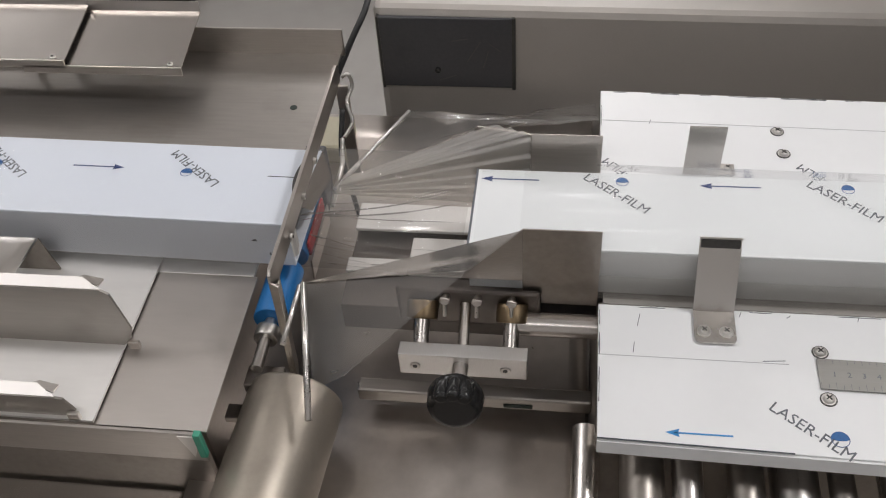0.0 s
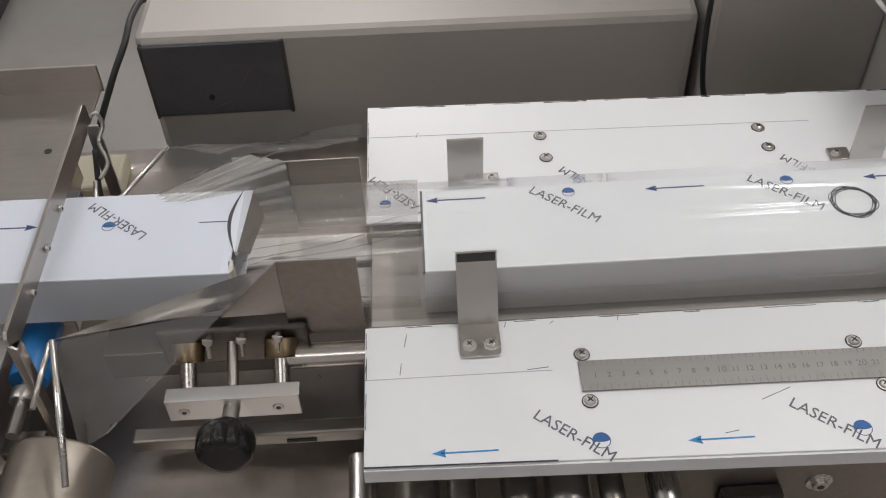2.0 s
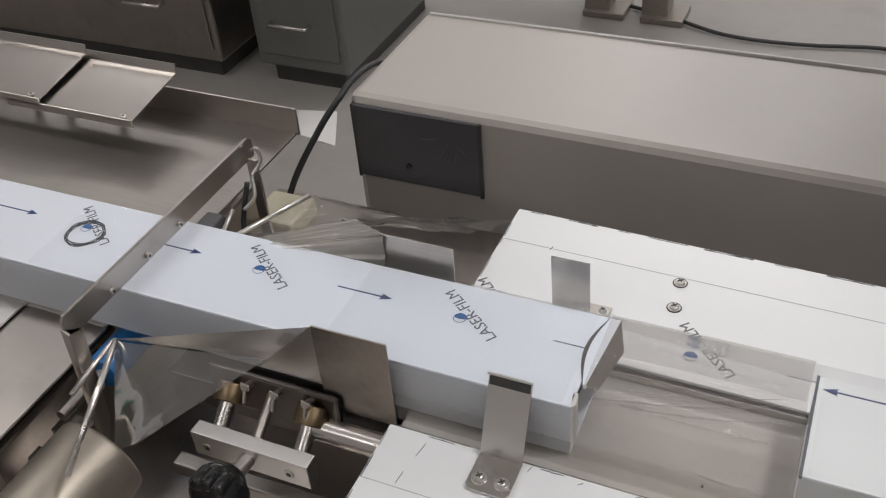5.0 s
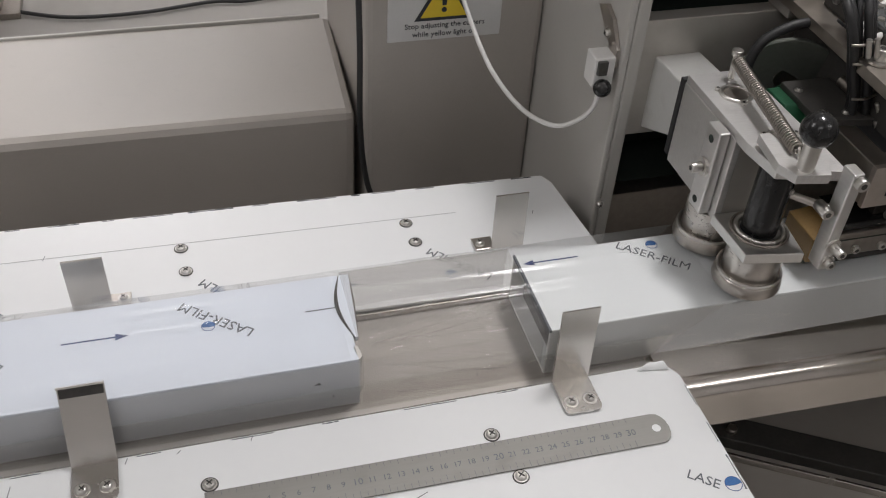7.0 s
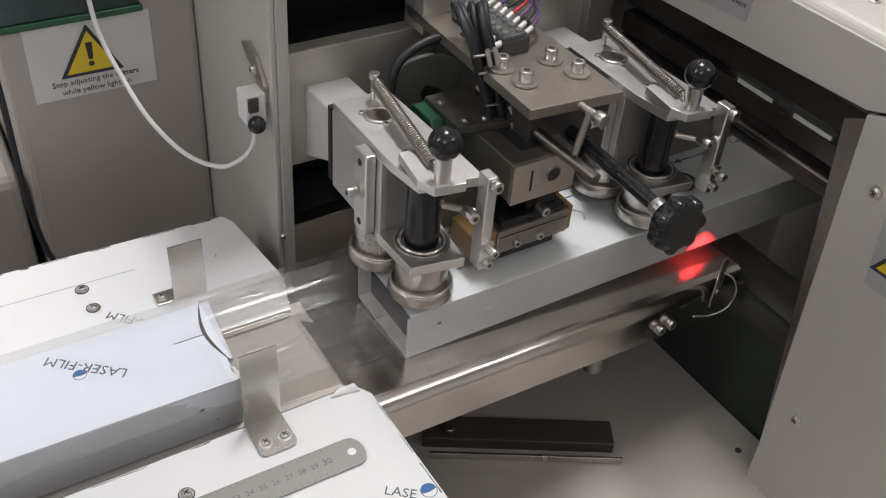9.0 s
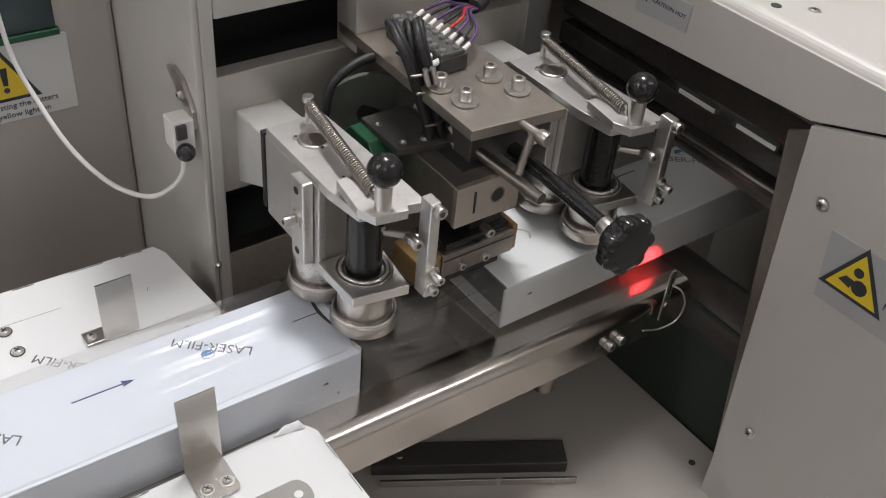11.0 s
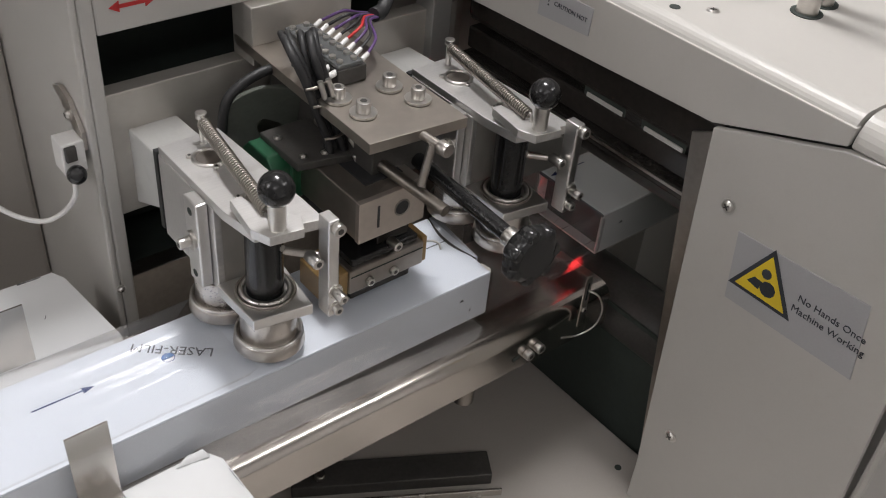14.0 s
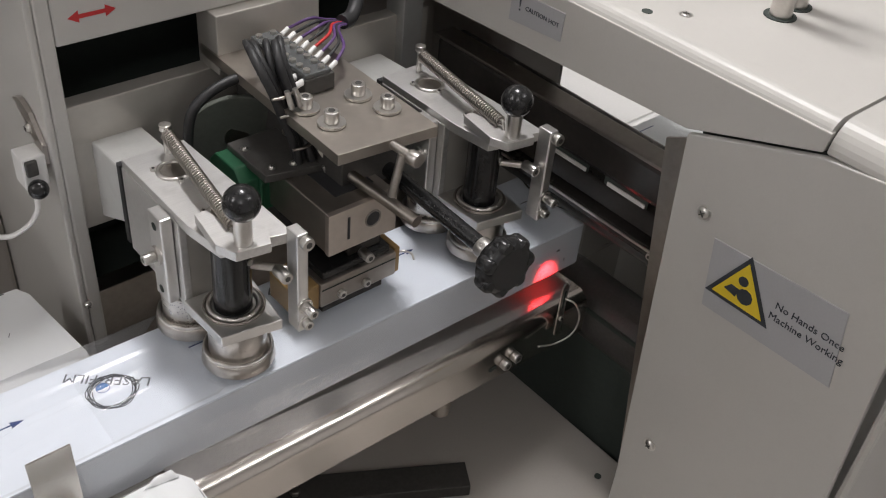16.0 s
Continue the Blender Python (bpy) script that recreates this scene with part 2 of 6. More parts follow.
# ---- builders ----
def bm_box(x0, x1, y0, y1, z0, z1, bev=0.0, seg=2, turn=None):
    bm = bmesh.new()
    bmesh.ops.create_cube(bm, size=1)
    bmesh.ops.transform(bm, matrix=Matrix.Diagonal((abs(x1 - x0), abs(y1 - y0), abs(z1 - z0), 1)), verts=bm.verts)
    if bev:
        bmesh.ops.bevel(bm, geom=bm.edges[:], offset=bev, segments=seg, affect="EDGES", profile=0.5)
    if turn is not None:
        bmesh.ops.transform(bm, matrix=turn.to_4x4(), verts=bm.verts)
    bmesh.ops.translate(bm, vec=((x0 + x1) / 2, (y0 + y1) / 2, (z0 + z1) / 2), verts=bm.verts)
    return bm


def bm_cyl(p, q, r, r2=None, n=24, bev=0.0):
    bm = bmesh.new()
    p, q = Vector(p), Vector(q)
    d = q - p
    bmesh.ops.create_cone(bm, cap_ends=True, segments=n, radius1=r, radius2=r if r2 is None else r2, depth=d.length)
    if bev:
        rim = [e for e in bm.edges if abs(e.verts[0].co.z - e.verts[1].co.z) < 1e-6]
        bmesh.ops.bevel(bm, geom=rim, offset=bev, segments=2, affect="EDGES", profile=0.5)
    m = Matrix.Translation((p + q) / 2) @ d.to_track_quat("Z", "Y").to_matrix().to_4x4()
    bmesh.ops.transform(bm, matrix=m, verts=bm.verts)
    for f in bm.faces:
        f.smooth = len(f.verts) == 4
    for e in bm.edges:
        if len(e.link_faces) == 2 and e.calc_face_angle() > 0.8:
            e.smooth = False
    return bm


def bm_ball(c, r, n=24):
    bm = bmesh.new()
    bmesh.ops.create_uvsphere(bm, u_segments=n, v_segments=n // 2, radius=r)
    bmesh.ops.translate(bm, vec=c, verts=bm.verts)
    for f in bm.faces:
        f.smooth = True
    return bm


def bm_ring(c, axis, r, t, n=32, k=10):
    """A torus about an axis."""
    bm = bmesh.new()
    q = Vector(axis).to_track_quat("Z", "Y")
    rows = []
    for i in range(n):
        a = 2 * math.pi * i / n
        rows.append([bm.verts.new(Vector(c) + q @ Vector(((r + t * math.cos(2 * math.pi * j / k)) * math.cos(a), (r + t * math.cos(2 * math.pi * j / k)) * math.sin(a), t * math.sin(2 * math.pi * j / k)))) for j in range(k)])
    for i in range(n):
        for j in range(k):
            f = bm.faces.new((rows[i][j], rows[(i + 1) % n][j], rows[(i + 1) % n][(j + 1) % k], rows[i][(j + 1) % k]))
            f.smooth = True
    return bm


def bm_tube(points, r, k=8, smooth=True):
    """A round bar or cable along points; smooth draws a curve through them."""
    pts = [Vector(p) for p in points]
    if smooth and len(pts) > 2:
        fine = []
        ext = [pts[0] * 2 - pts[1]] + pts + [pts[-1] * 2 - pts[-2]]
        for i in range(1, len(ext) - 2):
            for s in range(8):
                u = s / 8
                a, b, c, d = ext[i - 1:i + 3]
                fine.append(0.5 * ((2 * b) + (c - a) * u + (2 * a - 5 * b + 4 * c - d) * u * u + (3 * b - a - 3 * c + d) * u ** 3))
        pts = fine + [pts[-1]]
    bm = bmesh.new()
    rings, side = [], None
    for i, p in enumerate(pts):
        d = (pts[min(i + 1, len(pts) - 1)] - pts[max(i - 1, 0)]).normalized()
        side = d.orthogonal() if side is None else side - d * side.dot(d)
        side = side.normalized() if side.length > 1e-9 else d.orthogonal().normalized()
        up = d.cross(side)
        rings.append([bm.verts.new(p + r * (side * math.cos(2 * math.pi * j / k) + up * math.sin(2 * math.pi * j / k))) for j in range(k)])
    for a, b in zip(rings, rings[1:]):
        for j in range(k):
            bm.faces.new((a[j], a[(j + 1) % k], b[(j + 1) % k], b[j])).smooth = True
    bm.faces.new(rings[0][::-1])
    bm.faces.new(rings[-1])
    return bm


def bm_prism(outline, axis, a, b, bev=0.0):
    """A flat outline (two coordinates a point) pushed along x, y or z from a to b."""
    def at(u, v, w):
        return {"x": (w, u, v), "y": (u, w, v), "z": (u, v, w)}[axis]
    bm = bmesh.new()
    lo = [bm.verts.new(at(u, v, a)) for u, v in outline]
    hi = [bm.verts.new(at(u, v, b)) for u, v in outline]
    n = len(outline)
    bm.faces.new(lo)
    bm.faces.new(hi)
    for i in range(n):
        bm.faces.new((lo[i], lo[(i + 1) % n], hi[(i + 1) % n], hi[i]))
    bmesh.ops.recalc_face_normals(bm, faces=bm.faces)
    if bev:
        bmesh.ops.bevel(bm, geom=bm.edges[:], offset=bev, segments=2, affect="EDGES", profile=0.5)
    return bm


def bm_sheet(corners, thick=0.0015, nu=1, nv=1, ripple=None):
    """A sheet between four corners, with a thickness and, if given, a ripple(u, v) along its normal."""
    a, b, c, d = [Vector(p) for p in corners]
    n = (b - a).cross(d - a).normalized()
    bm = bmesh.new()
    def grid(off):
        rows = []
        for j in range(nv + 1):
            v = j / nv
            row = []
            for i in range(nu + 1):
                u = i / nu
                p = a * (1 - u) * (1 - v) + b * u * (1 - v) + c * u * v + d * (1 - u) * v
                row.append(bm.verts.new(p + n * ((ripple(u, v) if ripple else 0) + off)))
            rows.append(row)
        return rows
    top = grid(thick / 2)
    for j in range(nv):
        for i in range(nu):
            bm.faces.new((top[j][i], top[j][i + 1], top[j + 1][i + 1], top[j + 1][i])).smooth = ripple is not None
    if thick:
        low = grid(-thick / 2)
        for j in range(nv):
            for i in range(nu):
                bm.faces.new((low[j][i], low[j + 1][i], low[j + 1][i + 1], low[j][i + 1])).smooth = ripple is not None
        for i in range(nu):
            bm.faces.new((top[0][i + 1], top[0][i], low[0][i], low[0][i + 1]))
            bm.faces.new((top[nv][i], top[nv][i + 1], low[nv][i + 1], low[nv][i]))
        for j in range(nv):
            bm.faces.new((top[j][0], top[j + 1][0], low[j + 1][0], low[j][0]))
            bm.faces.new((top[j + 1][nu], top[j][nu], low[j][nu], low[j + 1][nu]))
    return bm


def merged(*bms):
    out = bmesh.new()
    for b in bms:
        data = bpy.data.meshes.new("join")
        b.to_mesh(data)
        b.free()
        out.from_mesh(data)
        bpy.data.meshes.remove(data)
    return out


def bm_text(body, size, m, depth=0.0002):
    """Lettering in the built-in font, lying in the local xy plane of m, centred."""
    cu = bpy.data.curves.new("lettering", "FONT")
    cu.body, cu.size, cu.extrude, cu.resolution_u = body, size, depth, 2
    cu.align_x, cu.align_y = "CENTER", "CENTER"
    ob = bpy.data.objects.new("lettering", cu)
    me = bpy.data.meshes.new_from_object(ob)
    bm = bmesh.new()
    bm.from_mesh(me)
    bmesh.ops.transform(bm, matrix=m, verts=bm.verts)
    bpy.data.objects.remove(ob)
    bpy.data.curves.remove(cu)
    bpy.data.meshes.remove(me)
    return bm


ORIGIN = {}


def thing(name, at, label, category, group="", kind=""):
    ob = new(name)
    ob.location = at
    ob.empty_display_size = 0.02
    ORIGIN[ob.name] = Vector(at)
    return tagged(ob, label, category, group, kind)


def part(name, bm, mat, parent, label=""):
    """One mesh, given in world coordinates, under a thing or a part."""
    base = ORIGIN[parent.name]
    bmesh.ops.translate(bm, vec=-base, verts=bm.verts)
    me = bpy.data.meshes.new(name)
    bm.to_mesh(me)
    bm.free()
    me.materials.append(mat)
    ob = new(name, me)
    ob.visible_shadow = mat.name not in ("clear_film", "clear_film_folded", "clear_film_doubled", "clear_film_pleated", "clear_film_crumpled", "clear_film_heaped", "clear_film_hazy", "clear_film_slack")
    ob.parent = parent
    ORIGIN[ob.name] = base
    if label:
        tagged(ob, label)
    return ob


def solid(name, bm, mat, label, category, group="", kind=""):
    """A thing that is one mesh."""
    me = bpy.data.meshes.new(name)
    lo = Vector([min(v.co[i] for v in bm.verts) for i in range(3)])
    hi = Vector([max(v.co[i] for v in bm.verts) for i in range(3)])
    base = Vector(((lo.x + hi.x) / 2, (lo.y + hi.y) / 2, lo.z))
    bmesh.ops.translate(bm, vec=-base, verts=bm.verts)
    bm.to_mesh(me)
    bm.free()
    me.materials.append(mat)
    ob = new(name, me)
    ob.location = base
    ORIGIN[ob.name] = base
    return tagged(ob, label, category, group, kind)


def bm_screw(c, axis, r=0.005, h=0.003):
    """A pan head with a cross slot."""
    c, axis = Vector(c), Vector(axis).normalized()
    q = axis.to_track_quat("Z", "Y").to_matrix().to_4x4()
    head = bm_cyl(c, c + axis * h, r, r * 0.72, 16, r * 0.2)
    washer = bm_cyl(c - axis * 0.0004, c + axis * h * 0.25, r * 1.25, None, 20)
    return merged(head, washer)


def bm_slot(c, axis, r=0.005, h=0.003):
    c, axis = Vector(c), Vector(axis).normalized()
    q = axis.to_track_quat("Z", "Y").to_matrix()
    out = []
    for s in (0.5, -0.9):
        b = bm_box(-r * 0.55, r * 0.55, -r * 0.09, r * 0.09, -r * 0.1, r * 0.12, 0)
        bmesh.ops.transform(b, matrix=Matrix.Translation(c + axis * h) @ q.to_4x4() @ pose(0, 0, 0, 0, 0, 40 if s > 0 else 130), verts=b.verts)
        out.append(b)
    return merged(*out)


def screw(parent, c, axis=(0, 0, 1), r=0.005, h=0.003):
    s = part("screw", bm_screw(c, axis, r, h), PLATED, parent)
    part("cross_slot", bm_slot(c, axis, r, h), MATT, s)
    return s


def bm_bolt(c, axis, r=0.005, h=0.006):
    """A socket-head bolt: a knurled cylinder with a dished end."""
    c, axis = Vector(c), Vector(axis).normalized()
    return bm_cyl(c, c + axis * h, r, None, 20, r * 0.15)


def bolt(parent, c, axis=(0, 0, 1), r=0.005, h=0.006, washer=0.0):
    axis = Vector(axis).normalized()
    s = part("bolt", bm_bolt(c, axis, r, h), PLATED, parent)
    part("socket", bm_cyl(Vector(c) + axis * (h - 0.0005), Vector(c) + axis * (h + 0.0003), r * 0.5, None, 6), MATT, s)
    if washer:
        part("washer", bm_cyl(Vector(c) - axis * 0.001, Vector(c) + axis * 0.001, washer, None, 24), PLATED, s)
    return s

# ---- room ----
def setting(name, bm, mat, label, category):
    return solid(name, bm, mat, label, category, kind="structure")


setting("floor", bm_box(-4, 4, -3, 4.5, -0.1, 0), FLOOR, "pale grey coated workshop floor with faint stains", "floor")
setting("wall_north", bm_box(-4.1, 4.1, 4.5, 4.6, 0, 3.1), WALL, "plain off-white workshop wall", "wall")
setting("wall_south", bm_box(-4.1, 4.1, -3.1, -3, 0, 3.1), WALL, "plain off-white workshop wall", "wall")
setting("wall_west", bm_box(-4.1, -4, -3, 4.5, 0, 3.1), WALL, "plain off-white workshop wall", "wall")
setting("wall_east", bm_box(4, 4.1, -3, 4.5, 0, 3.1), WALL, "plain off-white workshop wall", "wall")
setting("ceiling", bm_box(-4.1, 4.1, -3.1, 4.6, 3.1, 3.2), WALL, "plain white workshop ceiling", "ceiling")
for lx, ly, watts in LAMPS:
    fix = thing("ceiling_light", (lx, ly, 2.65), "unseen white strip light hung under the workshop ceiling", "lamp", "ceiling strip lights")
    part("casing", bm_box(lx - 0.62, lx + 0.62, ly - 0.14, ly + 0.14, 2.62, 2.70, 0.01), WHITE, fix)
    for sx in (-0.5, 0.5):
        part("hanger_rod", bm_cyl((lx + sx, ly, 2.70), (lx + sx, ly, 3.1), 0.004, None, 8), STEEL, fix)


fix = thing("ceiling_light", (CROSS[0], CROSS[1], 2.65), "short white panel light hung across the packing machine", "lamp", "ceiling strip lights")
part("casing", bm_box(CROSS[0] - 0.14, CROSS[0] + 0.14, CROSS[1] - 0.24, CROSS[1] + 0.24, 2.62, 2.70, 0.01), WHITE, fix)
for sy in (-0.18, 0.18):
    part("hanger_rod", bm_cyl((CROSS[0], CROSS[1] + sy, 2.70), (CROSS[0], CROSS[1] + sy, 3.1), 0.004, None, 8), STEEL, fix)


# ---- long beige housing behind the conveyor ----
def housing():
    h = thing("machine_housing", (0.05, 0.5, 0.3), "long beige painted sheet-metal housing with a dark window panel", "machine housing")
    part("body", bm_prism([(-0.245, 0.4015), (0.343, 0.3915), (0.354, 0.603), (-0.243, 0.612)], "z", 0.3, 0.852, 0.009), PAINT, h)
    part("back_rim", bm_box(-0.236, 0.342, 0.600, 0.604, 0.850, 0.855, 0.001), PAINT_L, h)
    p = part("window_panel", bm_box(-0.2385, -0.092, 0.3965, 0.404, 0.752, 0.842, 0.001), PANEL, h, "dark grey panel with smudges")
    part("panel_edge", bm_box(-0.0935, -0.0895, 0.3955, 0.404, 0.750, 0.843, 0.0005), MATT, p)
    part("panel_edge", bm_box(-0.2405, -0.2375, 0.3955, 0.404, 0.750, 0.843, 0.0005), MATT, p)
    for px, pz, ln, a in ((-0.135, 0.800, 0.030, 60), (-0.122, 0.790, 0.022, 75), (-0.150, 0.815, 0.018, 10), (-0.112, 0.806, 0.016, -40), (-0.165, 0.765, 0.020, 20)):
        sm = bm_box(-ln / 2, ln / 2, -0.0006, 0.0006, 0, 0.0003)
        bmesh.ops.transform(sm, matrix=Matrix.Translation((px, 0.3964, pz)) @ pose(0, 0, 0, 90, 0, 0) @ pose(0, 0, 0, 0, 0, a), verts=sm.verts)
        part("smudge", sm, SMEAR, p)
    part("panel_knob", bm_cyl((-0.176, 0.397, 0.776), (-0.176, 0.3935, 0.776), 0.003), BLACK, p)
    part("plinth", bm_box(-0.2, 0.3, 0.43, 0.59, 0, 0.3, 0.005), STEEL_D, h)


housing()


# ---- sign cabinet and window cabinet ----
def warning_triangle(parent, m, w, mark):
    """A yellow warning triangle in the local xy plane of m."""
    def tri(s, z0, z1):
        b = bm_prism([(-s / 2, -s * 0.29), (s / 2, -s * 0.29), (0, s * 0.577)], "z", z0, z1)
        bmesh.ops.transform(b, matrix=m, verts=b.verts)
        return b
    t = part("warning_triangle", tri(w, 0.0004, 0.0008), INK, parent, "black-edged yellow warning triangle")
    part("yellow_field", tri(w * 0.80, 0.0009, 0.0012), YELLOW, t)
    if mark == "!":
        a = merged(bm_prism([(-w * 0.035, -w * 0.02), (w * 0.035, -w * 0.02), (w * 0.055, w * 0.27), (-w * 0.055, w * 0.27)], "z", 0.0013, 0.0016), bm_cyl((0, -w * 0.1, 0.0013), (0, -w * 0.1, 0.0016), w * 0.045, None, 16))
    else:
        a = merged(bm_cyl((0, w * 0.17, 0.0013), (0, w * 0.17, 0.0016), w * 0.075, None, 16), bm_cyl((w * 0.08, -w * 0.04, 0.0013), (w * 0.08, -w * 0.04, 0.0016), w * 0.12, None, 10), bm_prism([(-w * 0.24, -w * 0.08), (-w * 0.05, -w * 0.12), (-w * 0.02, w * 0.02), (-w * 0.15, w * 0.03)], "z", 0.0013, 0.0016))
    bmesh.ops.transform(a, matrix=m, verts=a.verts)
    part("pictogram", a, INK, t)
    return t


def sign_cabinet():
    c = thing("control_cabinet", (0.44, 0.5, 0.0), "beige painted control cabinet with a yellow warning label", "cabinet")
    part("body", bm_box(0.352, 0.531, 0.378, 0.61, 0.0, 1.45, 0.006), PAINT, c)
    s = part("screen_frame", bm_box(0.335, 0.478, 0.3735, 0.379, 1.018, 1.20, 0.002), SCREEN, c, "dark green glass screen")
    part("frame_edge", bm_box(0.335, 0.480, 0.3715, 0.379, 1.012, 1.018, 0.001), GREEN, s)
    lab = part("warning_label", bm_box(0.372, 0.486, 0.3765, 0.379, 0.936, 1.011, 0.0005), LABEL_W, c, "silver label with printed warning")
    face = Matrix.Translation((0.427, 0.3762, 0.974)) @ pose(0, 0, 0, 90, 0, 0)
    warning_triangle(lab, face, 0.058, "!")
    part("lettering", merged(bm_text("Stop adjusting the cutters", 0.0078, Matrix.Translation((0.429, 0.3762, 0.9515)) @ pose(0, 0, 0, 90, 0, 0)), bm_text("while yellow light on", 0.0078, Matrix.Translation((0.429, 0.3762, 0.9425)) @ pose(0, 0, 0, 90, 0, 0))), INK, lab)


sign_cabinet()


def window_cabinet():
    c = thing("sealing_cabinet", (0.75, 0.35, 0.0), "light beige painted machine cabinet with open dark windows", "cabinet")
    y = 0.2
    part("side_panel", bm_box(0.531, 0.537, y, 0.6, 0.0, 1.20, 0.002), PAINT_L, c)
    part("front_post", bm_box(0.537, 0.549, y, y + 0.02, 0.80, 1.20, 0.002), PAINT_L, c)
    part("front_band", bm_box(0.549, 1.0, y, y + 0.02, 1.085, 1.20, 0.002), PAINT_L, c)
    part("steel_band", bm_box(0.549, 0.90, y + 0.004, y + 0.02, 0.922, 1.034, 0.001), BAND, c, "dull stainless steel crossplate")
    part("mullion", bm_box(0.669, 0.765, y - 0.012, y + 0.02, 1.034, 1.085, 0.001), BAND, c)
    part("mullion", bm_box(0.862, 0.885, y - 0.006, y + 0.02, 0.90, 1.10, 0.001), CAST, c)
    part("lower_band", bm_box(0.537, 0.90, y + 0.001, y + 0.02, 0.60, 0.857, 0.001), STEEL_D, c)
    # Back sheet and inner floor are painted dark for the shade behind the windows.
    part("hollow", bm_box(0.54, 0.872, y + 0.09, y + 0.1, 0.6, 1.20), DEEP_SHADE, c)
    part("inner_panel", bm_box(0.872, 1.0, y + 0.09, y + 0.1, 0.6, 1.20), PAINT, c)
    for hx in (0.905, 0.925):
        part("chain", bm_tube([(hx, y + 0.05, 1.12), (hx + 0.002, y + 0.05, 1.06), (hx, y + 0.05, 1.03), (hx + 0.006, y + 0.05, 1.025)], 0.004), MATT, c)
    part("shaded_floor", bm_box(0.54, 1.0, y + 0.02, y + 0.09, 0.845, 0.85), DEEP_SHADE, c)
    part("roof", bm_box(0.537, 1.0, y + 0.02, 0.6, 1.19, 1.20), PAINT_L, c)
    screw(c, (0.5365, 0.2, 0.849), (0, -1, 0), 0.0035, 0.003)
    # red double arrow printed on the upper band
    part("arrow_print", merged(bm_box(0.566, 0.590, y - 0.0006, y - 0.0001, 1.1035, 1.1065), bm_prism([(0.560, 1.105), (0.568, 1.1005), (0.568, 1.1095)], "y", y - 0.0006, y - 0.0001), bm_prism([(0.596, 1.105), (0.588, 1.1005), (0.588, 1.1095)], "y", y - 0.0006, y - 0.0001)), INK_R, c, "red printed double arrow")


window_cabinet()


def lever_switch():
    s = thing("limit_switch", (0.522, 0.215, 0.99), "white plastic limit switch with a black plug on a steel bracket", "switch")
    part("bracket", bm_prism([(0.222, 1.028), (0.238, 1.034), (0.252, 1.028), (0.222, 1.006), (0.205, 0.992), (0.205, 1.008)], "x", 0.527, 0.5305), STEEL, s)
    screw(s, (0.527, 0.226, 1.014), (-1, 0, 0), 0.004)
    part("switch_body", bm_box(0.509, 0.5275, 0.203, 0.223, 0.975, 1.003, 0.0015), WHITE, s)
    part("clip", bm_box(0.511, 0.520, 0.200, 0.206, 0.988, 1.001, 0.001), MATT, s)
    part("plug", bm_ball((0.516, 0.1975, 0.978), 0.0078, 20), BLACK, s)
    part("cable", bm_tube([(0.514, 0.199, 0.974), (0.513, 0.203, 0.955), (0.505, 0.215, 0.935), (0.490, 0.23, 0.923), (0.470, 0.26, 0.925), (0.452, 0.30, 0.945), (0.440, 0.34, 0.98), (0.433, 0.355, 1.01), (0.430, 0.36, 1.05), (0.43, 0.37, 1.12)], 0.0022), WHITE, s)


lever_switch()

for pts, r in (([(0.342, 0.372, 1.30), (0.340, 0.370, 1.10), (0.343, 0.368, 0.95), (0.343, 0.366, 0.85), (0.350, 0.366, 0.78), (0.370, 0.37, 0.70), (0.38, 0.37, 0.5)], 0.003),
               ([(-0.244, 0.50, 0.835), (-0.2475, 0.475, 0.850), (-0.249, 0.43, 0.857), (-0.251, 0.395, 0.850), (-0.268, 0.37, 0.82), (-0.295, 0.34, 0.76), (-0.30, 0.31, 0.70), (-0.29, 0.29, 0.6)], 0.0036)):
    solid("hanging_cable", bm_tube(pts, r), RUBBER, "black rubber cable hanging beside the beige housing", "cable", "hanging cables")


